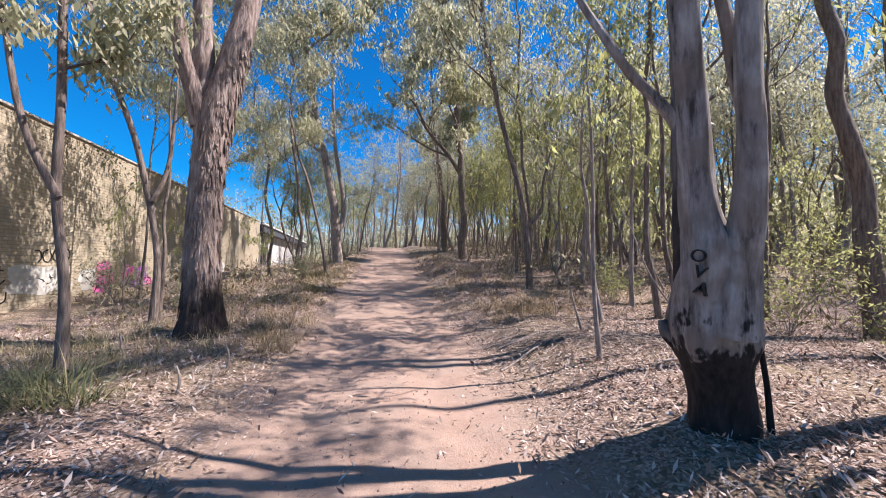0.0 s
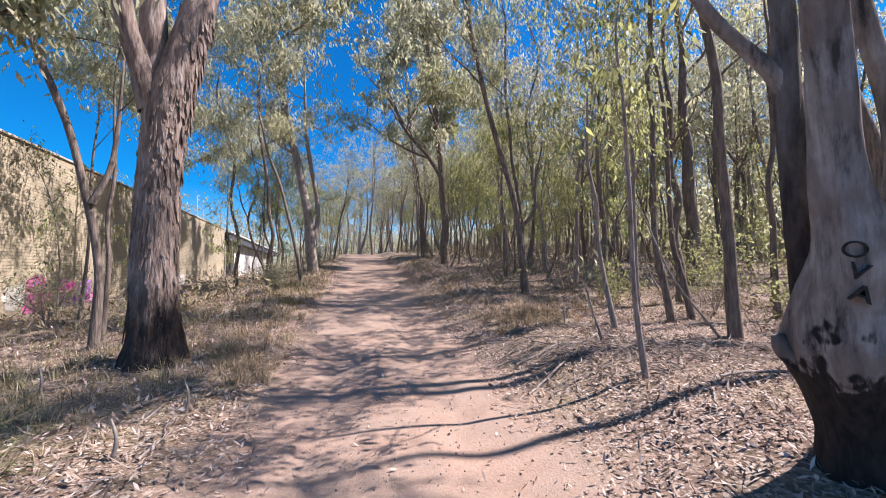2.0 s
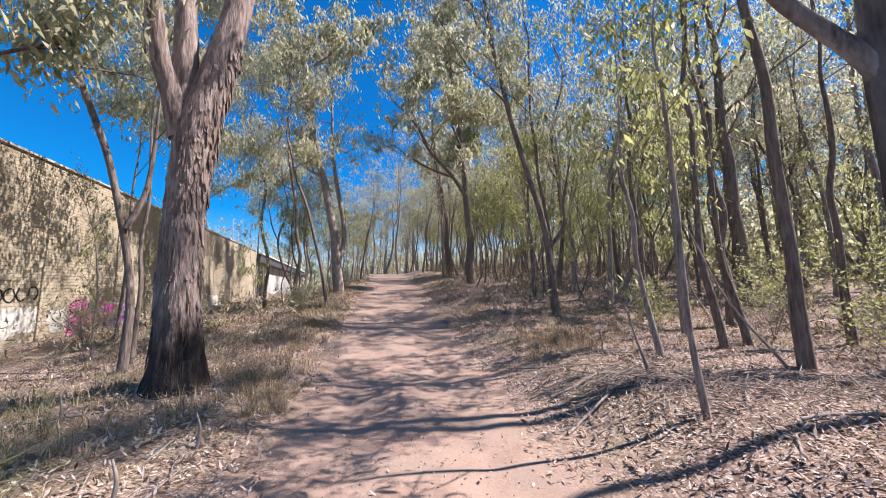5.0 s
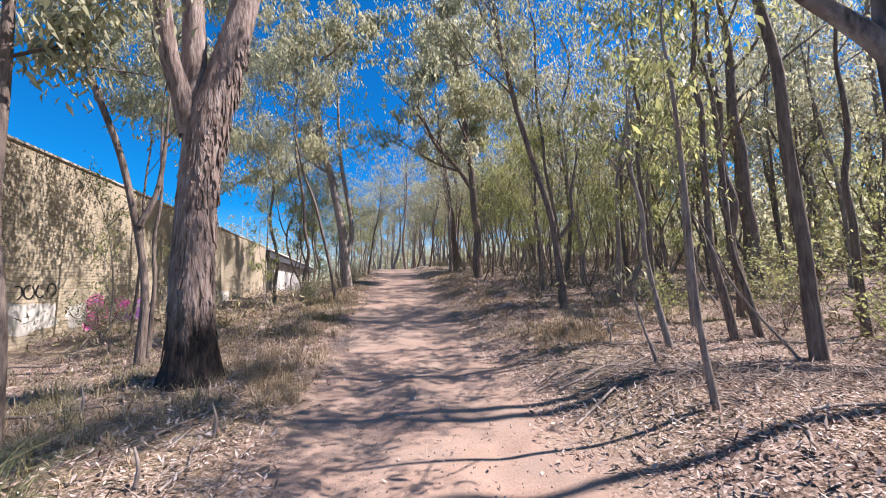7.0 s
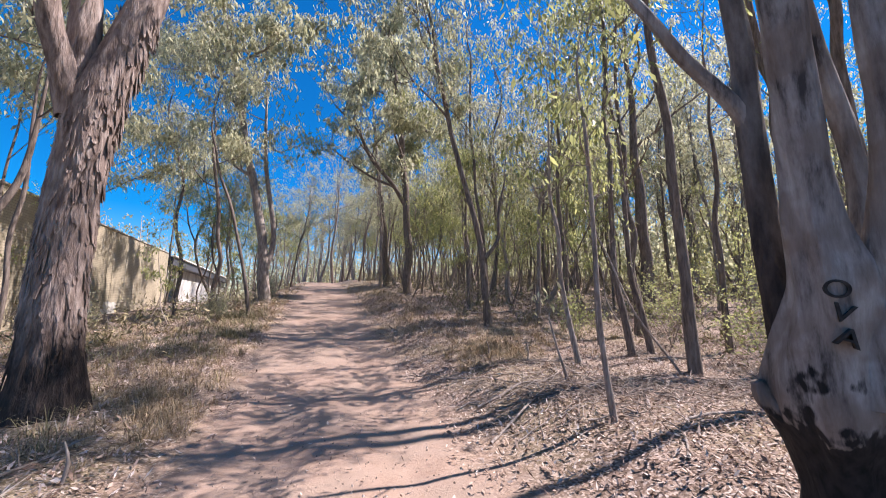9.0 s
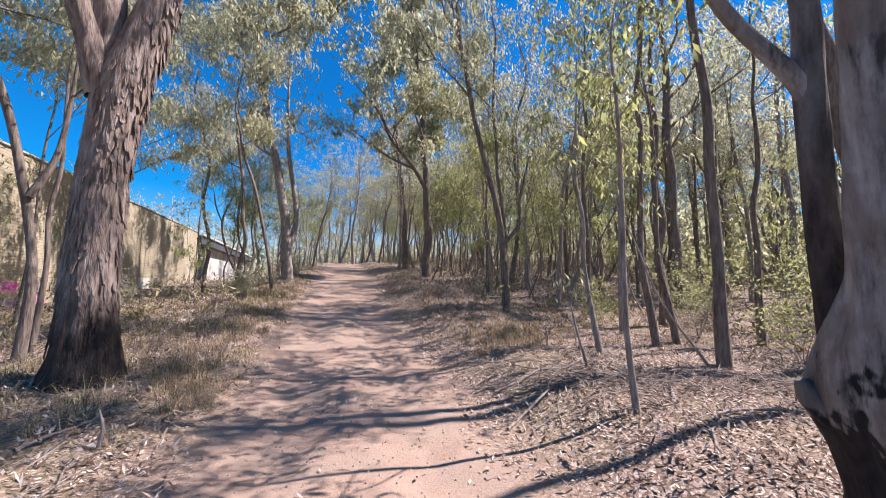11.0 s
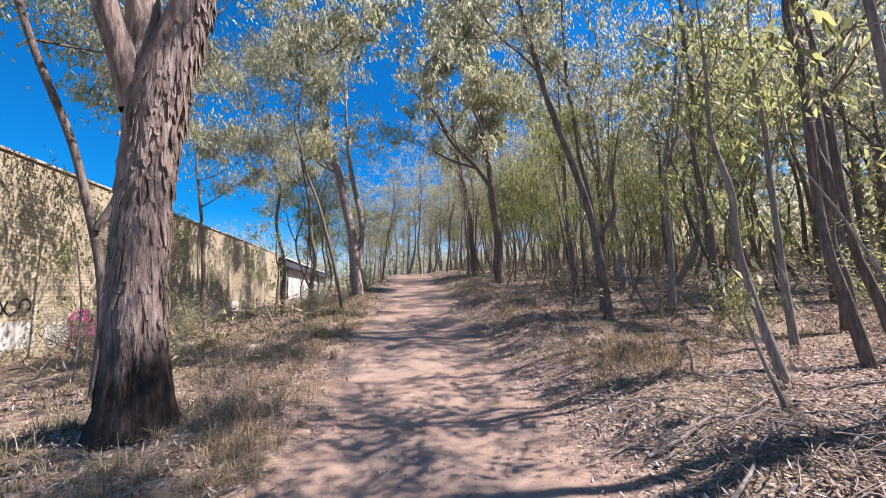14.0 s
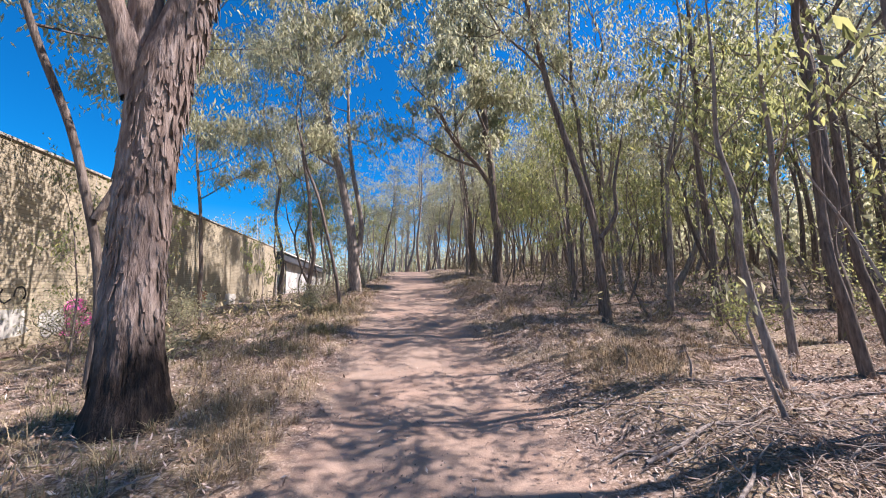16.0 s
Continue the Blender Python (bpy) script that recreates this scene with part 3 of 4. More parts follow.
def burnt_gum():
    """The smooth grey tree with three stems out of one burnt, swollen foot."""
    foot = [(0.18, 0.2, 0, 0.235), (0.15, 0.18, 0.25, 0.21), (0.08, 0.16, 0.48, 0.217), (0.03, 0.14, 0.68, 0.262), (-0.01, 0.1, 0.95, 0.235), (-0.08, 0.03, 1.25, 0.18), (-0.15, 0.04, 1.55, 0.128), (-0.19, 0.03, 1.9, 0.104), (-0.25, 0.0, 2.4, 0.094), (-0.33, -0.02, 3.2, 0.09), (-0.3, 0.1, 5.5, 0.075), (-0.4, 0.4, 9.0, 0.04)]
    stems = ([(0.0, -0.02, 0.75, 0.17), (0.0, -0.08, 1.2, 0.122), (-0.02, -0.18, 1.6, 0.092), (-0.05, -0.24, 2.1, 0.077), (-0.06, -0.26, 3.0, 0.07), (0.2, -0.35, 6.0, 0.05), (0.5, -0.3, 8.5, 0.03)],
             [(-0.06, 0.16, 0.7, 0.15), (-0.06, 0.26, 1.15, 0.09), (-0.04, 0.31, 1.7, 0.07), (-0.04, 0.32, 2.4, 0.068), (-0.05, 0.33, 3.2, 0.058), (-0.2, 0.5, 6.0, 0.04)],
             [(0.1, 0.04, 0.9, 0.09), (0.2, 0.02, 1.4, 0.06), (0.27, 0.02, 2.0, 0.052), (0.2, 0.08, 2.7, 0.048), (0.1, 0.12, 3.4, 0.042), (-0.1, 0.5, 5.5, 0.03)],
             [(-0.04, 0.31, 2.2, 0.035), (-0.09, 0.34, 2.4, 0.047), (-0.2, 0.41, 2.6, 0.042), (-0.35, 0.49, 2.83, 0.038), (-0.5, 0.56, 3.12, 0.035), (-0.72, 0.8, 3.8, 0.028), (-1.1, 1.2, 5.2, 0.014)],
             [(0.38, 0.02, -0.05, 0.024), (0.36, 0.03, 0.35, 0.018), (0.26, -0.01, 0.7, 0.015), (0.2, -0.06, 1.0, 0.012), (0.17, -0.1, 1.35, 0.008)],
             [(-0.12, 0.28, 0.62, 0.06), (-0.17, 0.34, 0.7, 0.05), (-0.19, 0.36, 0.79, 0.03)])
    tree = make_tree("gum_tree", "grey smooth-barked gum with several stems and a fire-blackened foot", foot, 5, BARK_GUM, LEAF_OLIVE, 5, depth=2, per=24, spread=0.24, leaf=0.12, sides=36, rough=0.17, crown_from=0.5, limb_len=0.26, extra_stems=stems)
    put(tree, 2.33, 2.12)
    sorted((c for c in tree.children if c.name.startswith("stem")), key=lambda c: c.name)[1].data.materials[0] = CHARRED
    # weathered letters drawn down the bark, one under the other
    face = Vector((-0.85, -0.53, 0)).normalized()
    across = Vector((-face.y, face.x, 0))
    for k, ch in enumerate("OVA"):
        cu = bpy.data.curves.new("letter", "FONT")
        cu.body, cu.size, cu.extrude, cu.offset, cu.align_x, cu.align_y = ch, 0.12, 0.03, 0.0, "CENTER", "CENTER"
        me_ob = bpy.data.objects.new("tmp", cu)
        scene.collection.objects.link(me_ob)
        me = bpy.data.meshes.new_from_object(me_ob.evaluated_get(bpy.context.evaluated_depsgraph_get()))
        bpy.data.objects.remove(me_ob)
        me.materials.clear()
        me.materials.append(BARK_BLACK)
        ob = new("letter", me)
        ob.parent = tree
        z = 1.28 - 0.11 * k
        lean = 18
        rot = Matrix((across, Vector((0, 0, 1)), face)).transposed().to_4x4()
        off = 0.178 + 0.014 * k
        ob.matrix_basis = Matrix.Translation(Vector((-0.08 + 0.012 * k, 0.03, z)) + face * off - across * 0.03) @ rot @ pose(0, 0, 0, 0, 0, -lean)
    tagtop = bmesh.new()
    box(tagtop, -0.011, 0.011, -0.016, 0.016, -0.003, 0.003, 0.001)
    mark = part("tree_tag", tagtop, TAG_WHITE, tree, "small white tag nailed to the bark")
    rot = Matrix((across, Vector((0, 0, 1)), face)).transposed().to_4x4()
    mark.matrix_basis = Matrix.Translation(Vector((-0.15, 0.05, 1.72)) + face * 0.118) @ rot


burnt_gum()


def lone(x, y, r, line, height, label, bark_mat=BARK_DARK, leaf_mat=LEAF_OLIVE, seed=0, limbs=6, crown=0.45, stems=(), **more):
    """A single tree: line holds (dx, dy, z) of the trunk above its foot; it goes on to its height."""
    r *= 0.82
    nodes = [(0, 0, 0, r * 1.25)]
    for k, (dx, dy, z) in enumerate(line):
        nodes.append((dx, dy, z, r * (1 - 0.5 * z / height)))
    dx, dy, z = line[-1]
    if z < height * 0.85:
        nodes.append((dx * 1.3, dy * 1.3, (z + height) / 2, r * 0.42))
        nodes.append((dx * 1.5 + 0.2, dy * 1.5, height, r * 0.15))
    t = make_tree("tree", label, nodes, limbs, bark_mat, leaf_mat, seed, crown_from=crown, extra_stems=stems, **{"wander": True, **more})
    return put(t, x, y)


SLIM = "slender dark-trunked eucalyptus with a thin airy crown"
lone(-3.74, 4.78, 0.068, [(-0.04, 0, 1.0), (-0.09, -0.07, 2.08), (-0.12, -0.1, 3.2), (-0.17, -0.13, 4.31)], 8.5, "slim forked tree with dark bark beside a grass tussock", BARK_DARK, seed=31, limb_len=0.14, depth=2, limbs=6, crown=0.4, per=20, stems=([(-0.09, -0.07, 2.05, 0.045), (-0.3, -0.22, 2.7, 0.036), (-0.42, -0.33, 3.5, 0.03), (-0.55, -0.5, 5.2, 0.012)],))
lone(-4.98, 8.48, 0.088, [(0.0, 0, 1.2), (-0.15, -0.09, 2.93), (-0.45, -0.28, 4.0), (-0.78, -0.49, 5.27), (-1.11, -0.7, 6.41)], 9.5, "leaning slim tree with a bent forked trunk", BARK_DARK, seed=32, limb_len=0.32, spread=0.26, depth=2, limbs=6, crown=0.45, per=15, stems=([(-0.1, -0.06, 2.6, 0.06), (0.1, 0.1, 3.5, 0.045), (0.15, 0.2, 5.5, 0.02)],))
lone(-5.1, 8.9, 0.05, [(0.05, 0, 1.5), (0.0, 0.1, 3.2)], 7.5, SLIM, BARK_DARK, seed=33, limb_len=0.32, spread=0.26, depth=2, limbs=4, crown=0.6, per=14)
# two thin trees added so that their crowns dapple the brick wall
lone(-7.2, 11.6, 0.045, [(0.1, 0, 1.6), (0.05, 0.1, 3.6)], 8.5, "thin tree added close to the brick wall, its leafy top shading it", BARK_DARK, seed=61, limb_len=0.3, spread=0.26, limbs=7, crown=0.5, depth=2, per=14)
lone(-7.9, 23.5, 0.06, [(0.1, 0, 2.2), (-0.1, 0.1, 4.6)], 9.0, "thin tree added close to the brick wall, its leafy top shading it", BARK_DARK, seed=62, limb_len=0.3, spread=0.28, limbs=6, crown=0.55, depth=2, per=14)
lone(-6.9, 14.8, 0.08, [(-0.15, -0.07, 2.75), (-0.3, -0.15, 4.8)], 7.5, SLIM, seed=34, limb_len=0.32, spread=0.26, depth=2, limbs=6, crown=0.55, per=20)
lone(-6.15, 19.6, 0.10, [(0.1, 0, 2.0), (-0.28, -0.1, 4.5), (-0.2, 0, 6.2), (-0.74, -0.24, 8.3)], 10.5, SLIM, seed=35, limb_len=0.32, spread=0.26, depth=2, limbs=3, crown=0.72, per=12)
lone(-4.05, 16.7, 0.10, [(0.05, 0, 2.0), (-0.13, -0.03, 4.05), (-0.4, -0.1, 6.7)], 9.5, SLIM, seed=36, depth=2, limbs=5, crown=0.42, per=9)
lone(-2.35, 14.0, 0.07, [(-0.2, 0, 1.2), (-0.44, -0.07, 2.5), (-1.1, -0.17, 4.5)], 7.5, SLIM, seed=37, depth=2, limbs=4, crown=0.5, per=8)
lone(-2.53, 18.6, 0.26, [(-0.28, -0.04, 2.9), (-0.7, -0.1, 5.0), (-1.12, -0.14, 6.85), (-1.97, -0.25, 10.88)], 15.5, "tall leaning gum with pale bark and forked crown", BARK_GREY, seed=38, depth=2, limbs=8, crown=0.35, per=15, spread=0.30, leaf=0.20, aspect=0.3, stems=([(-0.1, 0, 1.2, 0.13), (0.15, 0.2, 3.0, 0.11), (-0.4, 0.1, 6.5, 0.09), (-0.6, 0.2, 10.5, 0.03)],))
lone(4.27, 26.6, 0.24, [(-0.23, 0.04, 4.25), (-0.96, 0.17, 10.0)], 15.0, "tall dark-trunked gum beside the track", seed=39, depth=2, limbs=7, crown=0.4, per=18, spread=0.30, leaf=0.20, aspect=0.3)
lone(4.22, 19.5, 0.26, [(-0.05, 0, 1.8), (-0.14, 0.03, 3.45), (-0.3, 0.09, 5.7), (-0.7, 0.17, 11.0), (-1.38, 0.34, 14.5)], 17.0, "tall gum with a long bare side limb arching over the track", BARK_DARK, seed=40, depth=2, limbs=9, crown=0.45, per=18, spread=0.30, leaf=0.20, aspect=0.3,
     stems=([(-0.25, 0.06, 4.9, 0.13), (-1.0, 0.0, 6.0, 0.11), (-2.2, -0.2, 7.2, 0.085), (-3.0, -0.4, 8.6, 0.06), (-4.2, -0.8, 9.6, 0.025)], [(-0.8, 0.0, 5.8, 0.07), (-2.4, 0.5, 6.6, 0.055), (-4.4, 0.8, 8.0, 0.03)]))
lone(4.94, 13.0, 0.075, [(-0.08, 0.03, 2.35), (-0.08, 0.04, 4.46)], 8.5, SLIM, seed=41, depth=2, per=8, limbs=6, crown=0.35, leaf_mat=LEAF_GREEN)
lone(4.3, 10.2, 0.115, [(-0.14, 0.07, 2.2), (-0.5, 0.3, 3.9), (-1.1, 0.6, 6.8), (-1.45, 0.75, 9.4)], 13.0, "leaning dark-trunked tree with a hooked side branch", seed=42, depth=2, limbs=7, crown=0.4, per=11, spread=0.24, leaf=0.13,
     stems=([(-0.05, 0.02, 1.9, 0.06), (0.42, 0.1, 2.5, 0.05), (0.5, 0.2, 3.3, 0.042), (0.8, 0.2, 4.6, 0.015)],))
lone(4.55, 10.9, 0.07, [(0.0, 0, 2.2), (-0.25, 0.2, 5.0), (-0.3, 0.2, 8.0)], 11.0, SLIM, seed=43, depth=2, per=8, limbs=6, crown=0.45)
lone(6.92, 9.94, 0.09, [(-0.17, 0.14, 3.88), (-0.09, 0.08, 6.44)], 10.0, SLIM, seed=44, limbs=7, crown=0.35, leaf_mat=LEAF_GREEN)
lone(2.62, 4.04, 0.036, [(-0.04, 0.03, 0.87), (-0.07, 0.06, 2.08), (-0.08, 0.08, 3.1)], 4.6, "thin grey sapling standing in leaf litter", BARK_GREY, LEAF_GREEN, seed=45, limbs=6, crown=0.5, per=8, leaf=0.09)
lone(5.6, 6.57, 0.074, [(-0.13, 0.14, 1.52), (-0.11, 0.12, 4.2), (-0.11, 0.12, 6.5)], 11.5, SLIM, seed=46, per=6, spread=0.22, leaf=0.12, depth=2, limbs=7, crown=0.56, leaf_mat=LEAF_GREEN)
lone(6.06, 6.54, 0.068, [(-0.15, 0.17, 1.51), (-0.19, 0.23, 3.68)], 8.0, SLIM, seed=47, per=9, spread=0.14, leaf=0.13, limbs=6, crown=0.5, leaf_mat=LEAF_GREEN)
lone(5.21, 5.07, 0.10, [(-0.02, 0.03, 1.42), (-0.05, 0.07, 3.02), (-0.1, 0.14, 5.2)], 11.0, "dark slightly bowed tree with yellow-green leaves", leaf_mat=LEAF_GREEN, seed=48, per=6, spread=0.22, leaf=0.12, depth=2, limbs=7, crown=0.56)
lone(4.95, 5.1, 0.02, [(-0.5, 0.3, 0.9), (-0.75, 0.5, 1.8)], 3.2, "leaning bare sapling crossing a thicker trunk", BARK_GREY, LEAF_GREEN, seed=49, limbs=3, crown=0.6, per=3, leaf=0.09)
lone(7.72, 6.15, 0.07, [(0.01, 0, 1.93), (0.05, -0.07, 3.46)], 8.0, SLIM, seed=50, per=4, spread=0.14, limbs=7, crown=0.55, leaf_mat=LEAF_GREEN)
lone(10.6, 10.4, 0.25, [(0.03, -0.03, 2.1), (-0.05, 0.06, 3.9)], 14.0, "thick dark trunk deep in the woodland", seed=51, limbs=8, crown=0.4, per=48, spread=0.27)
lone(5.39, 2.2, 0.165, [(0.05, -0.1, 1.8), (0.06, -0.2, 3.8)], 12.0, "thick dark-barked tree behind a burnt gum", BARK_DARK, LEAF_OLIVE, seed=52, limbs=7, crown=0.5, depth=2, per=9, wander=False, spread=0.26, sides=16, rough=0.1)
# added out of sight behind the burnt gum to cast the verge's broad shadow
lone(6.6, 3.55, 0.11, [(0.0, 0.0, 2.0), (-0.1, 0.0, 4.5)], 11.0, SLIM, seed=63, per=6, limbs=5, crown=0.75)
lone(4.1, 1.7, 0.06, [(0.01, -0.04, 1.19), (0.02, -0.13, 2.55)], 6.0, SLIM, seed=53, per=9, spread=0.14, limbs=6, crown=0.35, leaf_mat=LEAF_GREEN)
lone(7.68, 4.45, 0.165, [(-0.09, 0.16, 3.2), (-0.26, 0.45, 5.85)], 12.0, "leaning dark-trunked gum in the understorey", seed=54, limbs=5, crown=0.75, depth=2, limb_len=0.13, per=5, spread=0.26, sides=14)
lone(4.12, 6.32, 0.06, [(-0.13, 0.14, 0.96), (-0.2, 0.23, 2.32)], 5.5, "thin leaning tree with yellow-green leaves", BARK_GREY, LEAF_GREEN, seed=55, per=6, spread=0.14, limbs=6, crown=0.45)
lone(7.52, 8.13, 0.115, [(-0.03, 0.04, 2.6), (-0.03, 0.04, 4.3)], 11.0, SLIM, seed=56, per=9, spread=0.14, limbs=8, crown=0.35)
lone(5.69, 7.5, 0.06, [(-0.02, 0.03, 1.56), (-0.01, 0.02, 3.5)], 6.5, SLIM, BARK_GREY, LEAF_GREEN, seed=57, per=9, spread=0.14, limbs=6, crown=0.35)
lone(-5.56, 5.19, 0.085, [(0.01, 0.01, 1.5), (-0.02, -0.02, 3.34)], 5.5, "short grey trunk leaning near the brick corner", BARK_GREY, seed=58, limbs=4, crown=0.7, per=19)
lone(3.3, 5.6, 0.025, [(-0.1, 0.05, 0.4), (-0.18, 0.08, 0.75)], 1.1, "short broken sapling stub", BARK_GREY, seed=59, limbs=1, crown=0.6, per=1)


# ---- the woodland ----
def woodland():
    rnd = random.Random(77)
    kinds = []
    for k in range(9):
        h = (7.5, 9.0, 11.0, 12.5, 6.0, 8.5, 4.2, 3.4, 10.0)[k]
        r = (0.06, 0.075, 0.10, 0.13, 0.045, 0.09, 0.028, 0.022, 0.085)[k]
        leaf_mat = LEAF_GREEN if k in (0, 4, 6, 7) else LEAF_OLIVE
        nodes = [(0, 0, 0, r * 1.25)]
        x = y = 0.0
        for j in range(1, 6):
            x, y = x + rnd.gauss(0, 0.036) * h, y + rnd.gauss(0, 0.036) * h
            nodes.append((x, y, h * j / 5, r * (1 - 0.8 * j / 5)))
        small = k in (6, 7)
        forks = ()
        if not small and k != 4:
            fx, fy, fz, fr = nodes[2]
            q = rnd.uniform(0, 2 * math.pi)
            forks = ([(fx, fy, fz, fr * 0.7)] + [(fx + math.cos(q) * h * f, fy + math.sin(q) * h * f, fz + h * g, fr * w) for f, g, w in ((0.04, 0.10, 0.62), (0.06, 0.26, 0.45), (0.11, 0.46, 0.2))],)
        t = make_tree("sapling" if small else "tree", "thin upright sapling with sparse yellow-green leaves" if small else ("slim woodland tree with yellow-green foliage" if leaf_mat is LEAF_GREEN else "slim dark-trunked woodland eucalyptus with olive foliage"),
                      nodes, 6 if small else 8, (BARK_DARK, BARK_GREY)[k % 2], leaf_mat, 200 + k, per=6 if small else (11 if k in (2, 3, 8) else 8), spread=0.13 if small else 0.24, leaf=0.085 if small else 0.125, aspect=0.28,
                      sides=7, crown_from=0.35 if small else 0.45, limb_len=0.22 if small else 0.2, category="tree", group="woodland trees", extra_stems=forks)
        kinds.append(t)
    used = [[] for _ in kinds]
    spots = [(5.2, 5.0), (2.6, 4.0), (4.3, 10.2), (5.6, 6.6), (4.2, 19.5), (-2.5, 18.6), (4.3, 26.6), (2.33, 2.12), (5.4, 2.2)]

    def plant(x, y, k, scale):
        if any(math.hypot(x - a, y - b) < 0.7 for a, b in spots):
            return
        spots.append((x, y))
        m = Matrix.Translation((x, y, ground_height(x, y) - 0.02)) @ pose(0, 0, 0, rnd.gauss(0, 2.5), rnd.gauss(0, 2.5), rnd.uniform(0, 360)) @ Matrix.Scale(scale, 4)
        if not used[k]:
            kinds[k].matrix_basis = m
        else:
            t = copy_thing(kinds[k], m)
            t.matrix_basis = m
        used[k].append(1)

    # thick woodland to the sunny side of the track
    for _ in range(80):
        plant(rnd.uniform(5.8, 17), 10.5 + 20 * rnd.random(), rnd.choice((0, 1, 2, 4, 5, 6, 7, 8)), rnd.uniform(0.8, 1.15))
    for _ in range(18):
        plant(rnd.uniform(3.6, 7.5), rnd.uniform(9, 24), rnd.choice((4, 6, 7, 6)), rnd.uniform(0.8, 1.2))
    for _ in range(12):
        plant(rnd.uniform(14.5, 22), rnd.uniform(-3, 7.5), rnd.choice((0, 4, 4, 6, 7)), rnd.uniform(0.8, 1.1))
    for _ in range(80):
        plant(rnd.uniform(3.0, 30), rnd.uniform(24, 58), rnd.choice((0, 1, 2, 3, 8, 5)), rnd.uniform(0.85, 1.3))
    for _ in range(40):
        plant(rnd.uniform(17, 34), rnd.uniform(4, 30), rnd.choice((1, 2, 3, 8)), rnd.uniform(0.9, 1.3))
    for _ in range(40):
        plant(rnd.uniform(5.5, 13), rnd.uniform(9, 26), rnd.choice((6, 7)), rnd.uniform(0.8, 1.3))
    # unseen trees added beside the start to shade the near track
    for _ in range(9):
        plant(rnd.uniform(4.2, 9), rnd.uniform(-4, 0.2), rnd.choice((0, 1, 5, 2)), rnd.uniform(0.8, 1.0))
    for _ in range(30):
        plant(rnd.uniform(8.5, 20), rnd.uniform(0.5, 9), rnd.choice((6, 7, 6, 7)), rnd.uniform(0.8, 1.2))
    for _ in range(14):
        plant(rnd.uniform(17, 32), rnd.uniform(-3, 10), rnd.choice((1, 2, 8)), rnd.uniform(0.8, 1.2))
    # beyond the crest, on both sides
    for _ in range(55):
        plant(rnd.uniform(-9, 16), rnd.uniform(40, 70), rnd.choice((1, 2, 3, 8)), rnd.uniform(0.9, 1.3))
    for _ in range(22):
        plant(rnd.uniform(-6.5, -2.0), rnd.uniform(21, 42), rnd.choice((0, 2, 4, 5, 8)), rnd.uniform(0.7, 1.0))
    for _ in range(5):
        plant(rnd.uniform(-7, -3.6), rnd.uniform(9.5, 20), rnd.choice((6, 7)), rnd.uniform(0.7, 1.0))
    # more trees out of view behind the start, added for foreground shadows
    for _ in range(10):
        plant(rnd.uniform(3.5, 14), rnd.uniform(-12, -3), rnd.choice((1, 2, 5)), rnd.uniform(0.8, 1.1))


woodland()


def far_woods():
    """The wood goes on beyond the crest: many trunks and crowns as one sheet of growth."""
    rnd = random.Random(9)
    verts, faces, tips = [], [], []
    for _ in range(520):
        x, y = rnd.uniform(-60, 90), rnd.uniform(64, 105)
        if rnd.random() < 0.5:
            x, y = rnd.uniform(26, 58), rnd.uniform(-10, 75)
        h, z = rnd.uniform(8, 14), ground_height(x, y)
        tube(verts, faces, [(x, y, z - 0.2, 0.16), (x + rnd.gauss(0, 0.3), y, z + h * 0.5, 0.1), (x + rnd.gauss(0, 0.6), y, z + h, 0.04)], 5, 1)
        for _ in range(12):
            tips.append((x + rnd.gauss(0, 1.5), y + rnd.gauss(0, 1.5), z + h * rnd.uniform(0.25, 1.05)))
        for _ in range(34):
            tips.append((x + rnd.gauss(0, 2.5), y + rnd.gauss(0, 2.0), z + 7.0 * rnd.random() ** 1.5))
    root = tagged(new("far_woods"), "distant hazy woodland of slim trunks", "trees", kind="stuff")
    mesh_object("trunks", verts, faces, BARK_GREY, root)
    me = leaf_mesh("foliage", tips, 10, 0.8, 0.5, 3, aspect=0.45)
    me.materials.append(LEAF_OLIVE)
    new("foliage", me).parent = root


far_woods()


def undergrowth():
    """Low scrub and dead twigs over the woodland floor."""
    rnd = random.Random(44)
    for name, label, mat, n, size in (("undergrowth", "low dry scrub over the woodland floor", STRAW_GREEN, 5200, 0.16), ("dead_scrub", "grey dead twigs and stems low in the wood", TWIG, 3200, 0.30)):
        tips = []
        while len(tips) < n:
            x, y = rnd.uniform(3.4, 30), rnd.uniform(1.0, 48)
            if x < 6.0 and y < 9:
                continue
            if rnd.random() < 0.12:
                x = rnd.uniform(-8, -2.4)
                y = rnd.uniform(9, 45)
            if rnd.random() > 0.25 + 0.9 * max(0, noise.noise((x * 0.4, y * 0.4, 2)) + 0.35):
                continue
            tips.append((x, y, ground_height(x, y) + 0.05 + 0.75 * rnd.random() ** 1.8))
        me = leaf_mesh(name, tips, 9, 0.20, size, n, droop=-0.35, aspect=0.2 if size < 0.2 else 0.045)
        me.materials.append(mat)
        tagged(new(name, me), label, "scrub", kind="stuff")


undergrowth()


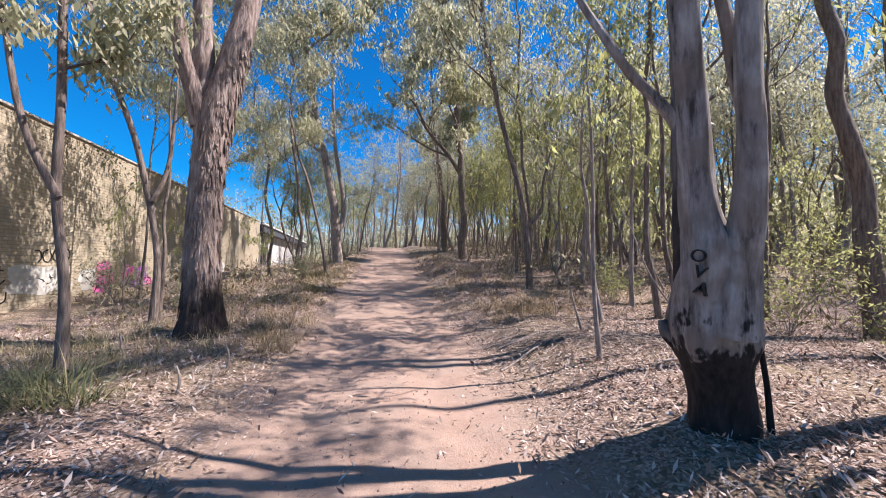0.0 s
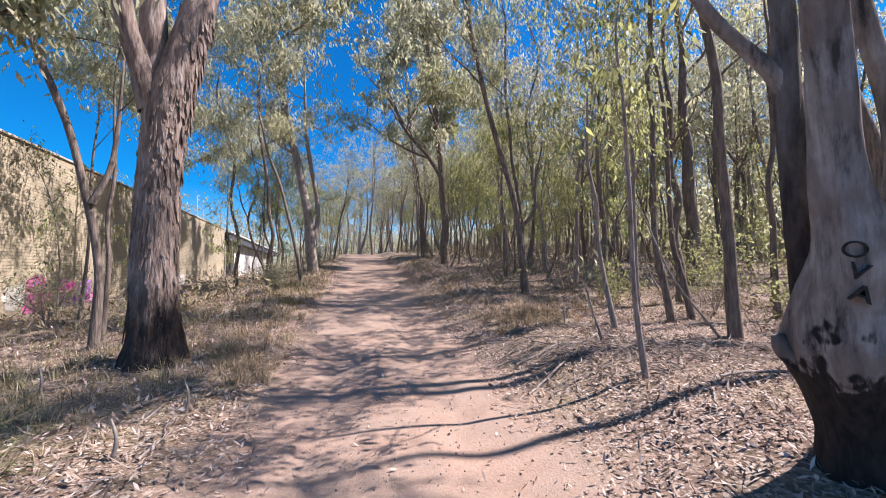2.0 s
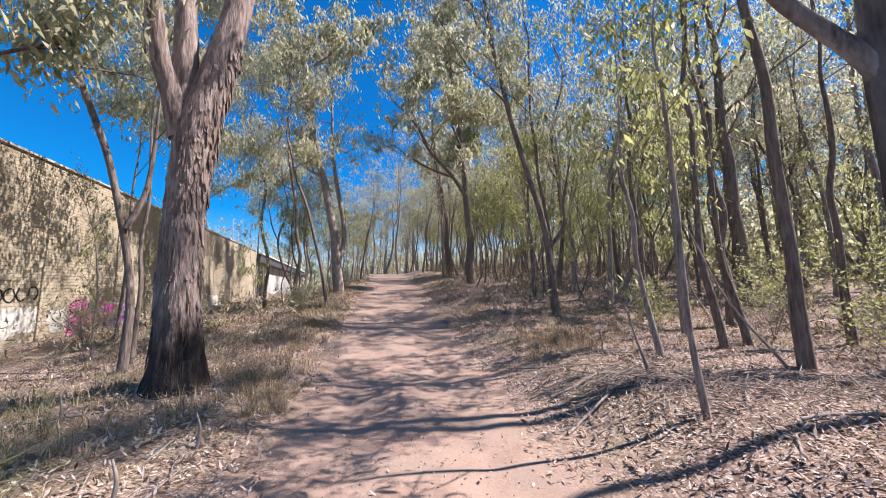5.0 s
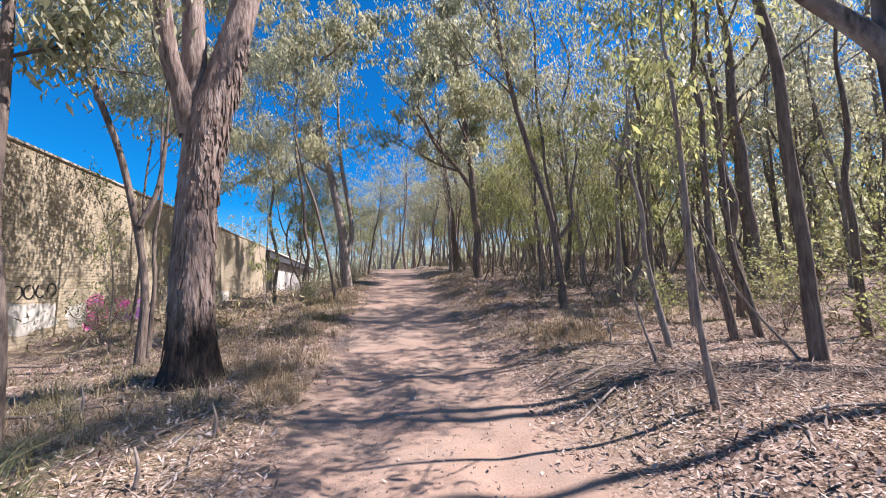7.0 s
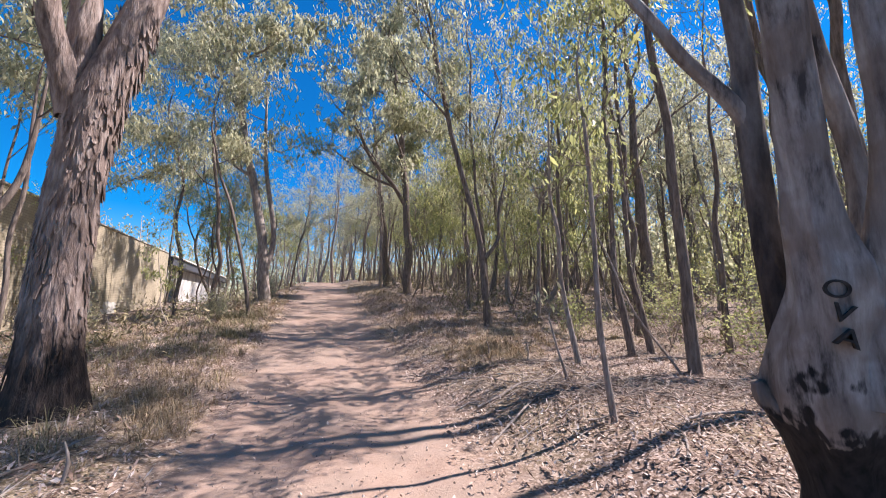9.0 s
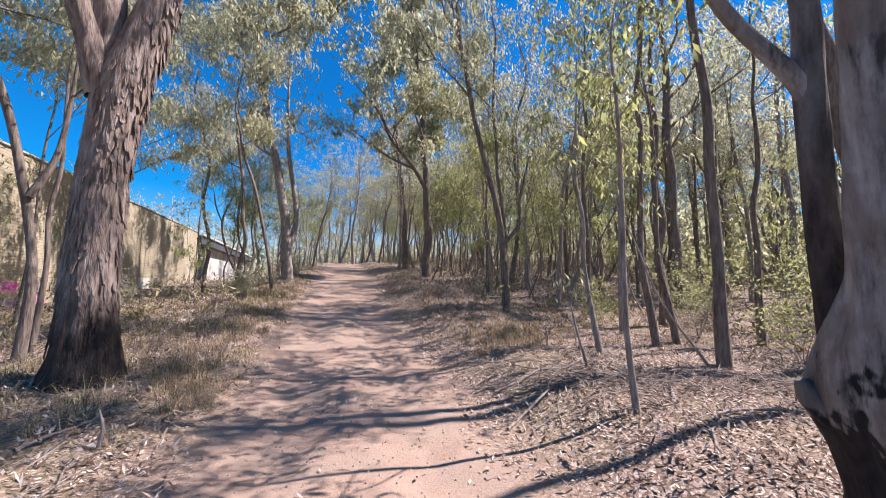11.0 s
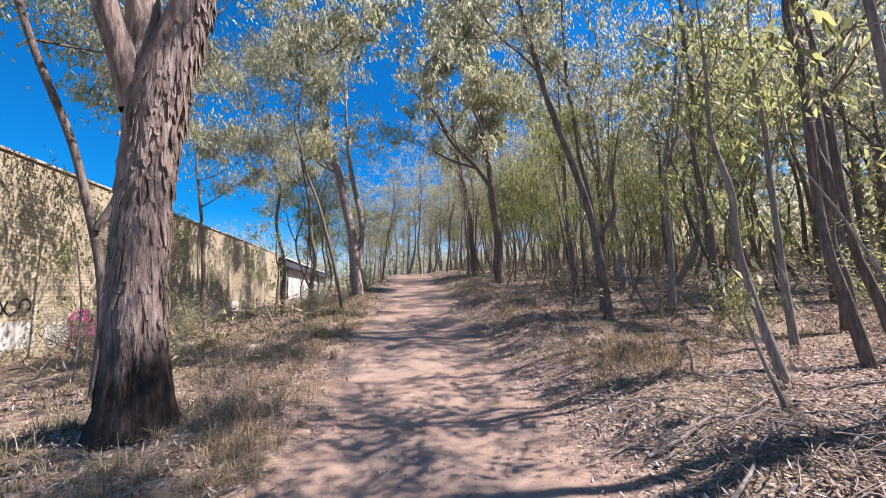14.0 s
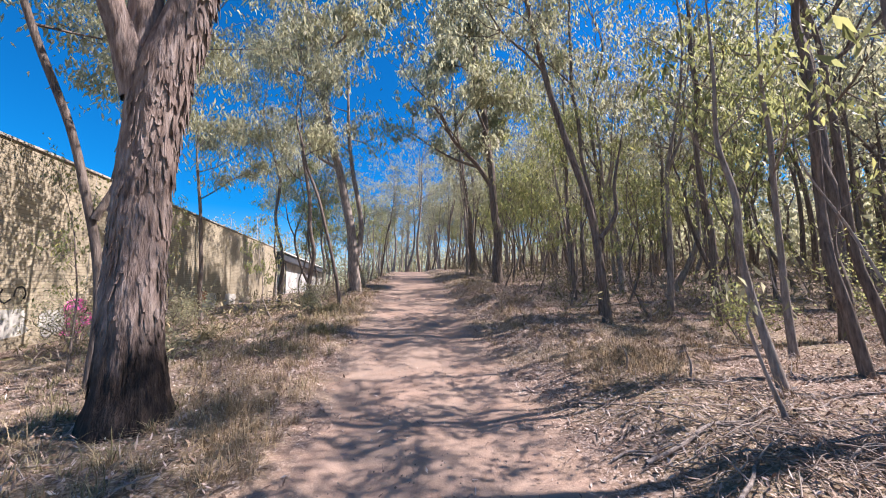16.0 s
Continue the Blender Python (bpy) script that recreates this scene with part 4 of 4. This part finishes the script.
# ---- ground cover ----
def scatter_quads(name, spots, size, material, label, category, seed, flat=0.5, aspect=0.26):
    """Fallen leaves lying this way and that on the ground."""
    g = np.random.default_rng(seed)
    n = len(spots)
    c = np.array([(x, y, ground_height(x, y) + 0.006) for x, y in spots])
    a = g.uniform(0, 2 * np.pi, n)
    d = np.stack([np.cos(a), np.sin(a), g.normal(0, flat, n)], 1)
    s = np.stack([-np.sin(a), np.cos(a), g.normal(0, flat, n)], 1)
    ln = size * g.uniform(0.5, 1.4, (n, 1))
    wd = ln * aspect * g.uniform(0.7, 1.4, (n, 1))
    up = np.zeros((n, 3))
    up[:, 2] = np.abs(g.normal(0.01, 0.016, n))
    curl = np.zeros((n, 3))
    curl[:, 2] = ln[:, 0] * g.uniform(-0.1, 0.3, n)
    v = np.stack([c + up, c + up + d * ln * 0.5 + s * wd / 2 + curl * 0.4, c + up + d * ln + curl, c + up + d * ln * 0.5 - s * wd / 2 + curl * 0.4], 1)
    low = c[:, None, 2] + 0.002
    v[:, :, 2] = np.maximum(v[:, :, 2], low)
    me = bpy.data.meshes.new(name)
    me.vertices.add(4 * n)
    me.vertices.foreach_set("co", v.reshape(-1))
    me.loops.add(4 * n)
    me.loops.foreach_set("vertex_index", np.arange(4 * n, dtype=np.int32))
    me.polygons.add(n)
    me.polygons.foreach_set("loop_start", np.arange(0, 4 * n, 4, dtype=np.int32))
    me.update(calc_edges=True)
    me.materials.append(material)
    tagged(new(name, me), label, category, kind="stuff")


def litter():
    rnd = random.Random(12)
    spots = []
    while len(spots) < 190000:
        y = 0.5 + 18 * rnd.random() ** 1.5
        x = rnd.uniform(-7, 10)
        keep = smooth(1.0, 1.9, abs(x) + 0.5 * noise.noise((x * 1.3, y * 1.3, 8)))
        keep = max(keep, 0.02) * (0.45 + 0.75 * max(0, noise.noise((x * 0.8, y * 0.8, 5)) + 0.5))
        if x < 0:
            keep *= 0.85
        if rnd.random() < keep:
            spots.append((x, y))
    scatter_quads("leaf_litter", spots, 0.054, LITTER, "thick litter of dry pale gum leaves", "leaf litter", 5)
    # thin twigs and bark strips lying about
    spots = []
    while len(spots) < 14000:
        y, x = 0.5 + 20 * rnd.random() ** 1.6, rnd.uniform(-6, 9)
        if rnd.random() < max(0.006, smooth(1.1, 2.0, abs(x))):
            spots.append((x, y))
    scatter_quads("twig_litter", spots, 0.20, TWIG, "scatter of dry grey twigs and bark strips", "twigs", 6, 0.22, 0.04)
    # small stones and crumbs on the bare track
    verts, faces = [], []
    for _ in range(1500):
        y, x = 1.0 + 14 * rnd.random() ** 1.5, rnd.gauss(0, 0.75)
        r, z = rnd.uniform(0.005, 0.016), ground_height(x, y)
        b = len(verts)
        q = rnd.uniform(0, 6)
        verts += [(x + r * math.cos(q + k * 1.571) * rnd.uniform(0.7, 1.3), y + r * math.sin(q + k * 1.571) * rnd.uniform(0.7, 1.3), z - 0.003) for k in range(4)] + [(x, y, z + r * 0.9)]
        faces += [(b, b + 1, b + 4), (b + 1, b + 2, b + 4), (b + 2, b + 3, b + 4), (b + 3, b, b + 4)]
    tagged(mesh_object("gravel", verts, faces, TWIG, None, False), "small stones and bark crumbs on the earth", "gravel", kind="stuff")


litter()


def blades(spots, seed, height, width, splay, per):
    """Curved grass blades springing from each spot."""
    rnd = random.Random(seed)
    verts, faces = [], []
    for x, y, s in spots:
        for _ in range(per):
            a = rnd.uniform(0, 2 * math.pi)
            ox, oy = x + rnd.gauss(0, 0.05 * s), y + rnd.gauss(0, 0.05 * s)
            z = ground_height(ox, oy) - 0.01
            h, w, sp = height * s * rnd.uniform(0.5, 1.2), width * rnd.uniform(0.7, 1.3), splay * s * rnd.uniform(0.2, 1.3)
            dx, dy = math.cos(a), math.sin(a)
            b = len(verts)
            for f, ww in ((0, 1.0), (0.5, 0.8), (0.85, 0.45)):
                px, py = ox + dx * sp * f * f, oy + dy * sp * f * f
                pz = z + h * (f - 0.45 * f * f * min(1.3, sp / max(h, 0.01)))
                verts += [(px - dy * w * ww / 2, py + dx * w * ww / 2, pz), (px + dy * w * ww / 2, py - dx * w * ww / 2, pz)]
            verts.append((ox + dx * sp, oy + dy * sp, z + h * (1 - 0.5 * min(1.3, sp / max(h, 0.01)))))
            faces += [(b, b + 1, b + 3, b + 2), (b + 2, b + 3, b + 5, b + 4), (b + 4, b + 5, b + 6)]
    return verts, faces


def grasses():
    rnd = random.Random(3)
    spots = []
    # dry grass on the verges, thick in patches
    for cx, cy, sx, sy, n in ((-2.0, 6.4, 0.45, 0.6, 110), (-2.3, 8.4, 0.5, 0.9, 60), (3.1, 7.6, 0.5, 0.5, 130), (4.2, 8.2, 0.8, 0.6, 60), (-3.3, 4.9, 0.7, 0.6, 40), (2.6, 11.0, 0.5, 2.0, 80), (5.5, 9.5, 1.2, 1.2, 60), (-2.4, 11.0, 0.8, 2.0, 90), (-2.0, 15.0, 0.6, 3.0, 120), (2.6, 16, 0.7, 4.0, 120), (-4.5, 10.5, 1.5, 2.0, 90), (-5.5, 14, 1.5, 3.0, 100), (6.0, 14, 2.0, 3.0, 100), (-2.1, 24, 0.8, 5, 90), (2.4, 26, 0.8, 5, 90)):
        for _ in range(n):
            x, y = rnd.gauss(cx, sx), rnd.gauss(cy, sy)
            if abs(x) > 1.45:
                spots.append((x, y, rnd.uniform(0.5, 1.1)))
    v, f = blades(spots, 4, 0.27, 0.006, 0.30, 26)
    tagged(mesh_object("dry_grass", v, f, STRAW, None, False), "straw-coloured dry grass in tangled tufts on the verges", "grass", kind="stuff")
    spots = []
    for cx, cy, sx, sy, n in ((-2.3, 12.5, 0.5, 1.6, 50), (-3.3, 10.0, 0.9, 1.2, 50), (-6.5, 11.5, 1.2, 2.0, 60), (-4.0, 6.0, 0.8, 1.0, 40), (-3.0, 17, 0.8, 3.0, 70), (-7.5, 16, 1.0, 4.0, 80), (-4.5, 5.0, 0.8, 0.8, 40), (-3.4, 4.3, 0.7, 0.7, 22), (-5.0, 7.0, 1.0, 1.0, 50), (-6.0, 22, 1.5, 4.0, 70), (7.5, 9, 2, 2, 40)):
        for _ in range(n):
            x, y = rnd.gauss(cx, sx), rnd.gauss(cy, sy)
            if abs(x) > 1.6 and x > -8.5:
                spots.append((x, y, rnd.uniform(0.6, 1.2)))
    v, f = blades(spots, 6, 0.28, 0.007, 0.28, 24)
    tagged(mesh_object("green_grass", v, f, STRAW_GREEN, None, False), "half-green rank grass on the verge below the wall", "grass", kind="stuff")
    for x, y, s in ((-2.95, 3.75, 1.6), (-3.45, 3.25, 1.2), (-3.6, 4.15, 1.0), (-2.6, 12.9, 1.5), (-5.0, 11.6, 1.6), (-2.15, 10.6, 1.1)):
        pts = [(x + rnd.gauss(0, 0.15), y + rnd.gauss(0, 0.15), s * rnd.uniform(0.45, 1.1)) for _ in range(7)]
        v, f = blades(pts, int(x * 100) + 900, 0.38, 0.008, 0.6, 42)
        tagged(mesh_object("grass_tussock", v, f, TUSSOCK if y < 5 else STRAW_GREEN, None, False), "arching green grass tussock among dry leaves" if y < 5 else "half-dry olive grass tussock on the verge", "grass", "green tussocks")


grasses()


def shrubs():
    """Low bushes under the wall and beside the track."""
    rnd = random.Random(15)
    for x, y, h, mat in ((-7.6, 11.2, 1.3, LEAF_OLIVE), (-8.1, 11.9, 1.2, LEAF_OLIVE), (-6.6, 13.2, 0.9, LEAF_OLIVE), (-7.9, 15.8, 1.2, LEAF_OLIVE), (-3.0, 13.2, 0.7, LEAF_OLIVE), (-2.6, 20.5, 1.1, LEAF_OLIVE), (-4.8, 9.8, 0.6, LEAF_OLIVE),
                         (6.6, 4.9, 1.4, LEAF_GREEN), (7.2, 7.0, 1.6, LEAF_GREEN), (8.6, 5.6, 1.8, LEAF_GREEN), (9.2, 8.4, 1.6, LEAF_GREEN), (6.2, 3.2, 1.2, LEAF_GREEN), (-4.9, 21.5, 1.2, LEAF_OLIVE), (5.9, 8.6, 1.1, LEAF_GREEN)):
        root = tagged(new("shrub"), "low scrubby bush with narrow green leaves", "shrub", "understorey shrubs")
        verts, faces, tips, bits = [], [], [], []
        for _ in range(6):
            a = rnd.uniform(0, 6.3)
            limb(rnd, (0, 0, -0.05), (0.5 * math.cos(a), 0.5 * math.sin(a), 1), h * rnd.uniform(0.7, 1.1), 0.012, bits, tips, 1)
        for b in bits:
            tube(verts, faces, b, 4, 2)
        mesh_object("stemwork", verts, faces, BARK_GREY, root)["kind"] = "stuff"
        me = leaf_mesh("foliage", tips, 9, 0.12, 0.075, int(rnd.random() * 1000), droop=0.2, aspect=0.34)
        me.materials.append(mat)
        new("foliage", me).parent = root
        put(root, x, y)


shrubs()


def fallen_sticks():
    """Dead branches lying in the litter, the thicker ones near the track."""
    rnd = random.Random(8)
    spots = [(2.2, 4.9, 1.6, 30, 0.018), (2.7, 5.6, 1.9, 12, 0.02), (3.4, 5.2, 1.3, -25, 0.015), (3.6, 4.6, 1.5, 50, 0.02), (2.3, 6.3, 1.2, -40, 0.014), (4.2, 5.9, 1.6, 20, 0.016), (3.0, 4.5, 1.1, 75, 0.012), (2.0, 5.5, 0.9, -15, 0.012), (3.2, 6.6, 1.4, 0, 0.015), (1.7, 7.2, 0.8, -50, 0.012), (-1.9, 4.2, 0.7, 100, 0.014), (-3.9, 5.9, 1.6, 5, 0.02), (4.9, 8.0, 2.2, 10, 0.025), (5.6, 11.8, 2.5, 8, 0.035), (-2.3, 5.1, 0.9, 80, 0.018), (3.9, 3.6, 1.4, -10, 0.018), (2.9, 3.5, 1.0, 35, 0.012), (-4.6, 4.2, 1.5, 15, 0.02), (6.3, 6.0, 1.5, -20, 0.02)]
    for _ in range(30):
        spots.append((rnd.uniform(2.0, 5.0), rnd.uniform(4.0, 7.2), rnd.uniform(0.4, 1.1), rnd.uniform(-90, 90), rnd.uniform(0.005, 0.011)))
    for x, y, ln, turn, r in spots:
        verts, faces, nodes = [], [], []
        a = radians(turn)
        for k in range(6):
            s = ln * (k / 5 - 0.5)
            px, py = x + math.cos(a) * s + rnd.gauss(0, 0.02), y + math.sin(a) * s + rnd.gauss(0, 0.02)
            nodes.append((px - x, py - y, ground_height(px, py) - ground_height(x, y) + r * 0.8 + abs(rnd.gauss(0, 0.02)), r * (1 - 0.12 * k)))
        tube(verts, faces, nodes, 6, 3, 0.1, x)
        for k in (2, 4):
            n = nodes[k]
            q = a + rnd.choice((-0.8, 0.8))
            tube(verts, faces, [n[:3] + (r * 0.5,), (n[0] + 0.15 * ln * math.cos(q), n[1] + 0.15 * ln * math.sin(q), n[2] + 0.04, r * 0.35), (n[0] + 0.3 * ln * math.cos(q), n[1] + 0.3 * ln * math.sin(q), n[2] + 0.05, r * 0.15)], 5, 2)
        ob = tagged(mesh_object("fallen_branch", verts, faces, BARK_GREY), "dry grey fallen branch lying in leaf litter", "branch", "fallen branches")
        ob.location = (x, y, ground_height(x, y))
    # short upright dead stubs
    for x, y, h in ((-2.05, 3.9, 0.28), (-1.95, 4.75, 0.3), (-3.7, 5.6, 0.35), (3.45, 6.9, 0.4), (2.9, 7.4, 0.3)):
        verts, faces = [], []
        tube(verts, faces, [(0, 0, -0.05, 0.016), (0.03, 0, h * 0.5, 0.013), (-0.02, 0.02, h, 0.007)], 6, 3, 0.1)
        ob = tagged(mesh_object("dead_stub", verts, faces, BARK_GREY), "short dead stem standing in dry grass", "branch", "dead stubs")
        ob.location = (x, y, ground_height(x, y))


fallen_sticks()


def brush_pile():
    """A low tangle of dead twigs heaped on the verge."""
    rnd = random.Random(19)
    verts, faces = [], []
    for cx, cy, sx, sy, n, top in ((3.4, 4.7, 0.75, 0.45, 240, 0.20), (2.7, 5.3, 0.5, 0.35, 130, 0.14), (4.6, 4.2, 0.6, 0.5, 140, 0.20), (3.2, 6.4, 0.8, 0.4, 90, 0.10)):
        for _ in range(n):
            x, y = rnd.gauss(cx, sx), rnd.gauss(cy, sy)
            if x < 1.7:
                continue
            a, ln, r = rnd.gauss(0.5, 0.8), rnd.uniform(0.25, 0.95), rnd.uniform(0.002, 0.0065)
            heap = math.exp(-((x - cx) / sx) ** 2 - ((y - cy) / sy) ** 2) * top
            nodes = []
            for k in range(5):
                s = ln * (k / 4 - 0.5)
                px, py = x + math.cos(a) * s, y + math.sin(a) * s
                nodes.append((px, py, ground_height(px, py) + 0.01 + heap * rnd.uniform(0.3, 1.1), r * (1.1 - 0.2 * k)))
                a += rnd.gauss(0, 0.22)
            tube(verts, faces, nodes, 4, 2)
    tagged(mesh_object("brush_pile", verts, faces, TWIG), "low tangle of dead grey twigs heaped on leaf litter", "twigs", kind="stuff")


brush_pile()
